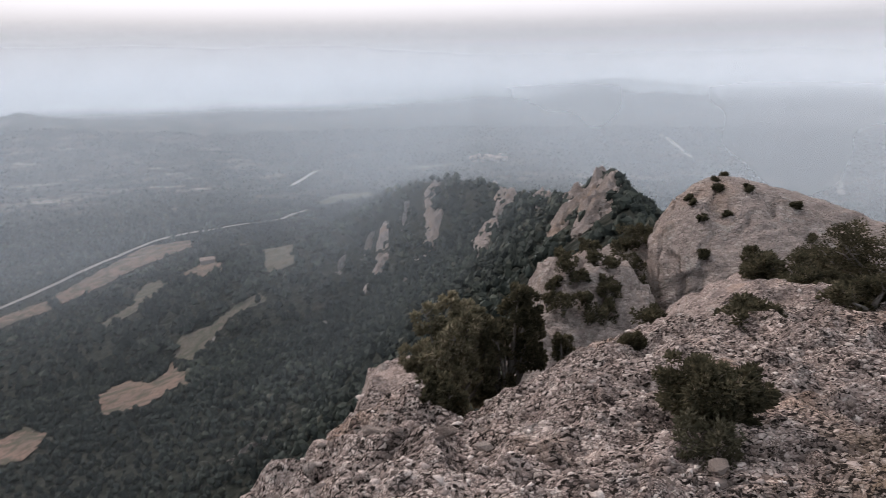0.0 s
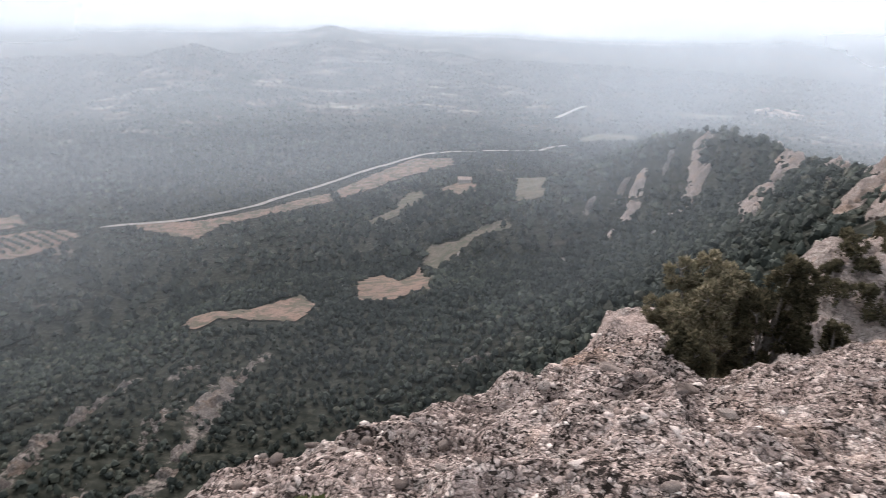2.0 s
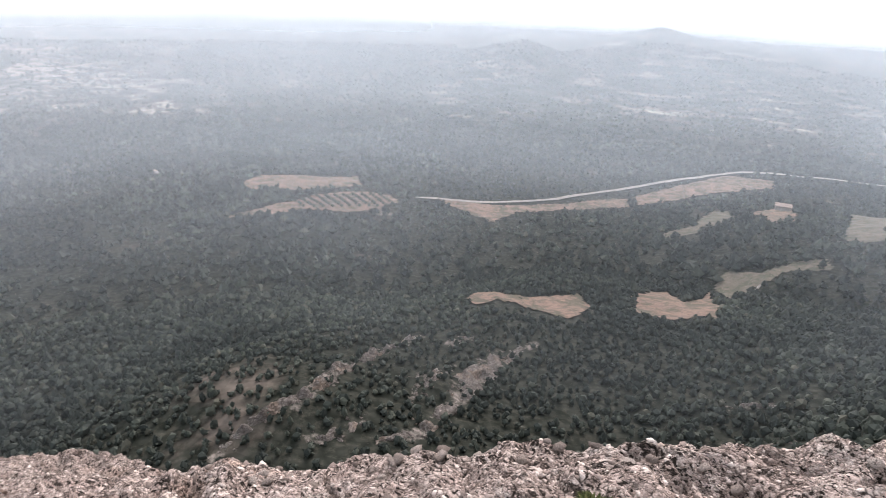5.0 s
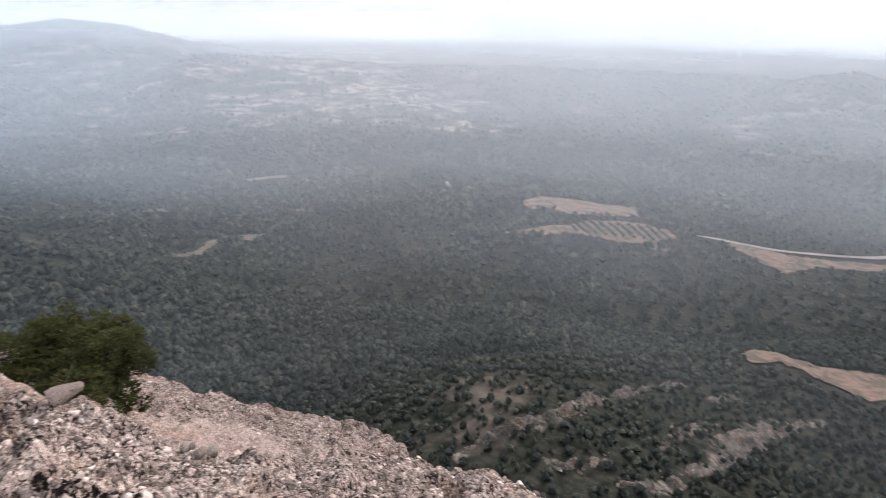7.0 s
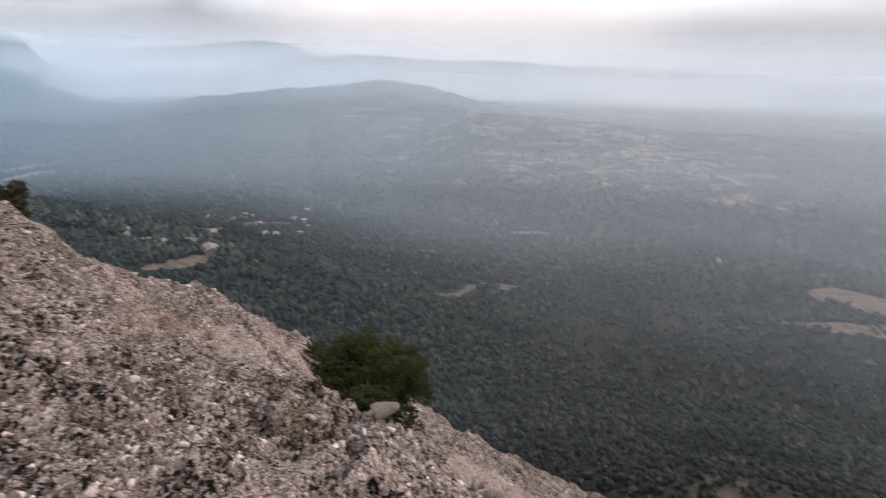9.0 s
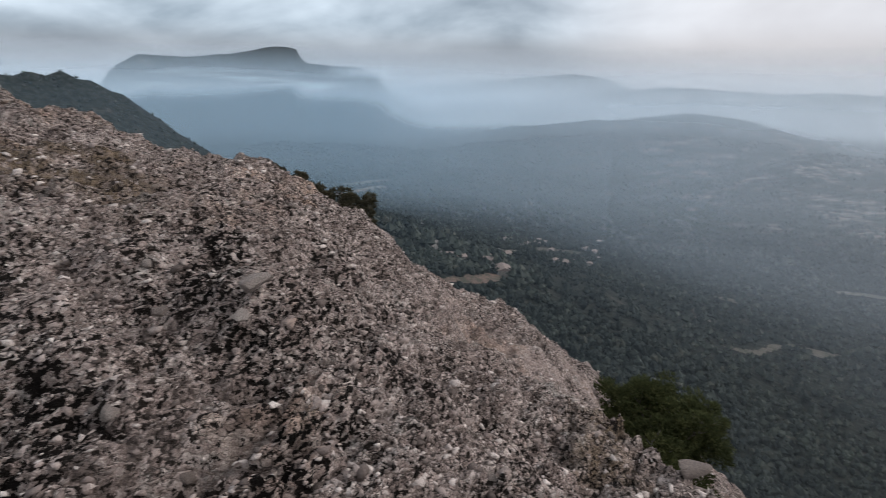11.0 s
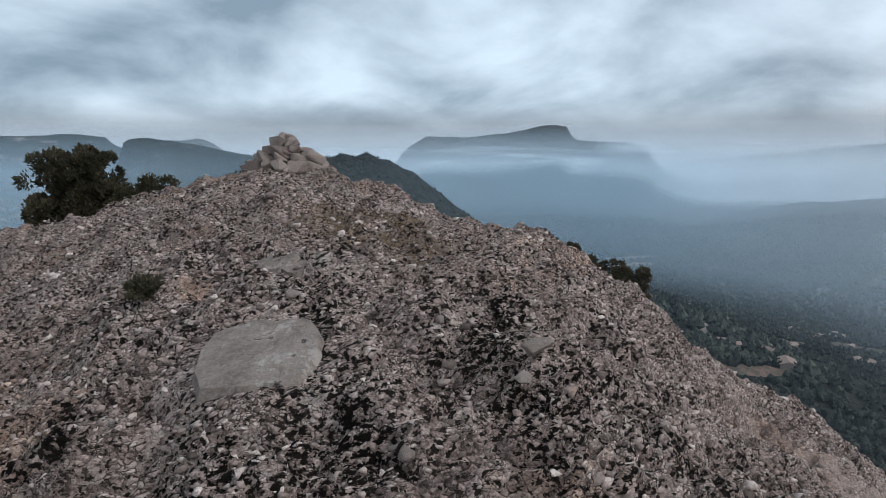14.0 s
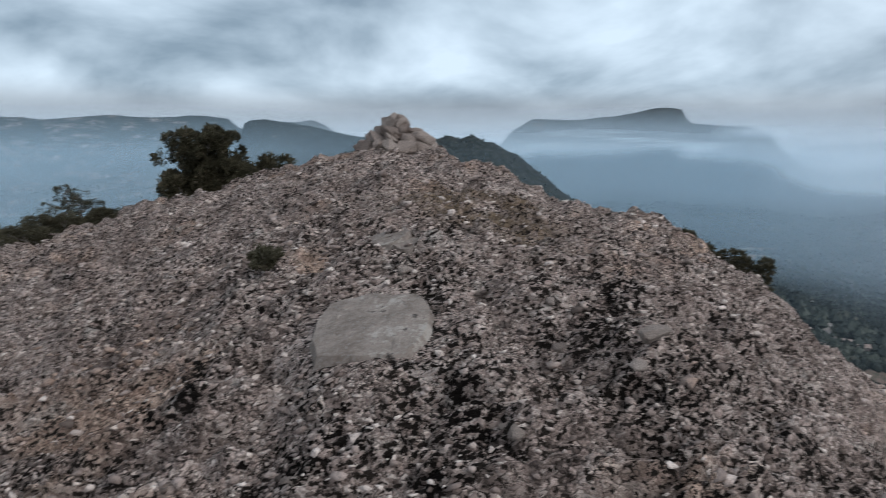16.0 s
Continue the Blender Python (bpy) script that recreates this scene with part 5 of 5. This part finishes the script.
bushes_on(DOME, [(-23.3, 9.3), (-23.6, 9.5), (-23.0, 9.9), (-23.2, 10.7), (-21, 11.6), (-22.2, 13.2), (-24.2, 12.7), (-25.5, 10.6), (-29.1, 11.6), (-30.6, 14), (-22.7, 16.2), (-21.3, 11.9)], 0.55, 400, "small dark bush rooted in the dome")
bushes_on(KNOLL, [(-13.3, 17.6), (-12.6, 21), (-10.5, 17.3), (-9.9, 19.8), (-12.1, 16.2), (-9.4, 21.3), (-10.9, 22.0), (-13.4, 22.6), (-14.2, 16.4), (-15.0, 17.8), (-14.4, 19.4), (-15.2, 20.8), (-11.4, 18.4), (-13.2, 16.6), (-14.8, 22.0), (-12.2, 19.2)], 1.2, 430, "dark bush on the rock knoll")
wr = random.Random(17)
bushes_on(SADDLE, [(-wr.uniform(12.6, 18.9), wr.uniform(13.2, 22.5)) for _ in range(34)], 1.7, 460, "dark bush on the slope below the dome")


# ---- cairn ----
def loose_stone(name, place, size, seed, parent=None, turn=0, tilt=(0, 0), mat=None):
    v, f = stone_shape(seed, 0.75, 17)
    me = bpy.data.meshes.new(name)
    me.from_pydata([tuple(q) for q in v], [], [tuple(map(int, q)) for q in f])
    bm = bmesh.new()
    bm.from_mesh(me)
    bmesh.ops.bevel(bm, geom=bm.edges[:], offset=0.03, segments=2, affect="EDGES", clamp_overlap=True)
    bm.to_mesh(me)
    bm.free()
    me.materials.append(mat or STONE)
    ob = new(name, me)
    ob.parent = parent
    ob.matrix_basis = pose(*place, tilt[0], tilt[1], turn) @ Matrix.Diagonal((*size, 1))
    return ob


cairn = new("cairn")
cairn.location = on_rock(162.2, 9.3, 0.05)
cg = random.Random(21)
seed = 100
for level, (z, ring, count, s) in enumerate(((0.08, 0.44, 12, 0.33), (0.2, 0.33, 9, 0.32), (0.31, 0.22, 6, 0.30), (0.41, 0.14, 4, 0.27), (0.47, 0.05, 2, 0.24), (0.12, 0.2, 5, 0.42), (0.28, 0.08, 2, 0.38))):
    for i in range(count):
        a = 6.283 * (i + 0.4 * level) / count + cg.uniform(-0.15, 0.15)
        q = ring * cg.uniform(0.85, 1.15)
        w = s * cg.uniform(0.85, 1.4)
        loose_stone("stone", (math.cos(a) * q, math.sin(a) * q, z + cg.uniform(-0.02, 0.02)), (w, w * cg.uniform(0.65, 0.9), w * cg.uniform(0.6, 0.95)), seed, cairn, cg.uniform(0, 360), (cg.uniform(-18, 18), cg.uniform(-18, 18)))
        seed += 1
tagged(cairn, "small cairn of piled grey-tan stones on the crest", "cairn")


def slab(az, r, w, d, h, seed, label, turn=0):
    """A flat worn block, set into the rock."""
    g = random.Random(seed)
    bm = bmesh.new()
    n = 28
    top, low = [], []
    for i in range(n):
        a = 6.283 * i / n
        c, s = math.cos(a), math.sin(a)
        e = (abs(c) ** 3.2 + abs(s) ** 3.2) ** (-1 / 3.2) * (1 + 0.16 * noise.noise(Vector((c * 2, s * 2, seed))) + g.uniform(-0.015, 0.015))
        top.append(bm.verts.new((c * e * w / 2, s * e * d / 2, h / 2 + g.uniform(-0.006, 0.006))))
        low.append(bm.verts.new((c * e * w * 0.6, s * e * d * 0.6, -h / 2)))
    face = bm.faces.new(top)
    for i in range(n):
        bm.faces.new((low[i], low[(i + 1) % n], top[(i + 1) % n], top[i]))
    r1 = bmesh.ops.inset_region(bm, faces=[face], thickness=0.03, depth=0.018)
    r2 = bmesh.ops.inset_region(bm, faces=[face], thickness=0.09, depth=0.006)
    me = bpy.data.meshes.new("stone_slab")
    bm.to_mesh(me)
    bm.free()
    me.materials.append(SLAB)
    ob = new("stone_slab", me)
    x, y = polar(az, r)
    e = 0.24
    zx0, zx1, zy0, zy1 = (float(summit(x + i, y + j)) for i, j in ((-e, 0), (e, 0), (0, -e), (0, e)))
    gx, gy, z = (zx1 - zx0) / (2 * e), (zy1 - zy0) / (2 * e), (zx0 + zx1 + zy0 + zy1) / 4
    nrm = Vector((-gx, -gy, 1)).normalized()
    ob.matrix_world = Matrix.Translation((x, y, z - h / 2 + 0.030)) @ Vector((0, 0, 1)).rotation_difference(nrm).to_matrix().to_4x4() @ pose(0, 0, 0, 0, 0, turn)
    return tagged(ob, label, "stone")


slab(163.2, 3.17, 0.50, 0.57, 0.1, 4, "flat grey rounded stone slab set in the rock", 156)
slab(162.6, 4.3, 0.34, 0.24, 0.16, 6, "grey cracked boulder set in the rock", 150)
slab(160.4, 4.25, 0.26, 0.22, 0.2, 7, "grey broken boulder piece beside its crack", 200)
for i, (a, r, s) in enumerate(((141, 3.0, 0.19), (142.4, 2.84, 0.1), (148.3, 3.05, 0.1), (105.9, 3.2, 0.2), (-1.4, 2.97, 0.09), (-20, 2.7, 0.12), (-27, 2.6, 0.09), (-25, 2.45, 0.1), (8, 3.4, 0.16), (2, 3.2, 0.12))):
    x, y, z = on_rock(a, r, 0)
    ob = loose_stone("stone", (x, y, z + 0.12 * s), (s * 1.15, s * 0.85, s * 0.55), 300 + i, None, i * 40)
    tagged(ob, "pale angular stone lying on the rock", "stone", "stones on the summit")

# pebbles standing out of the conglomerate; the largest are pieces of their own
pg = np.random.default_rng(3)
N = 80000
paz = np.where(pg.random(N) < 0.55, pg.uniform(98, 199, N), pg.uniform(-45, 98, N))
pr = 1.5 + 8.8 * pg.random(N) ** 1.4
px, py = polar(paz, pr)
sx, sy = polar(163.2, 3.17)
keep = (fbm(px, py, 0.5, 3) + pg.uniform(-0.5, 0.5, N) > -0.2) & (np.hypot(px - sx, py - sy) > 0.36 + 0.08 * fbm(px, py, 0.2, 2)) & (pg.random(N) > 0.75 * bald_mask(px, py))
px, py, pr = px[keep], py[keep], pr[keep]
pz = summit(px, py) + clasts(px, py)[0]
ps = np.exp(pg.normal(np.log(0.026), 0.5, len(px))).clip(0.012, 0.09) * (0.75 + 0.1 * pr)
sizes = np.stack([ps, ps * pg.uniform(0.6, 1, len(ps)), ps * pg.uniform(0.45, 0.85, len(ps))], -1)
SMALL = [stone_shape(900 + s, 0.8, 9) for s in range(16)]
peb = scatter("pebbles", SMALL, np.stack([px, py, pz - ps * 0.08], -1), sizes, turns(len(px), pg, 0.4), PEBBLE, True)
tagged(peb, "grey and pink pebbles standing out of the conglomerate", "pebbles", kind="stuff")
cobbles = []
for v, f in [stone_shape(700 + i, 0.75, 26) for i in range(8)]:
    me = bpy.data.meshes.new("cobble")
    me.from_pydata([tuple(q) for q in v], [], [tuple(map(int, q)) for q in f])
    me.shade_smooth()
    me.materials.append(STONE)
    cobbles.append(me)
cr = random.Random(12)
for i in range(290):
    az, r = cr.uniform(-40, 195), 1.6 + 5.5 * cr.random() ** 0.8
    x, y, z = on_rock(az, r, 0)
    z += float(clasts(x, y)[0])
    if math.hypot(x - sx, y - sy) < 0.45:
        continue
    s = cr.uniform(0.04, 0.085)
    if i % 3 == 0 and 8 < az < 132:
        r = float(np.interp(az, EDGE[:, 0], EDGE[:, 1])) - cr.uniform(0.0, 0.45)
        x, y, z = on_rock(az, r, 0)
        s = cr.uniform(0.04, 0.075)
    ob = new("cobble", cobbles[i % 8])
    ob.parent = rock
    ob.matrix_basis = pose(x, y, z - 0.2 * s, cr.uniform(-25, 25), cr.uniform(-25, 25), cr.uniform(0, 360)) @ Matrix.Diagonal((s * 1.2, s * 0.9, s * 0.75, 1))
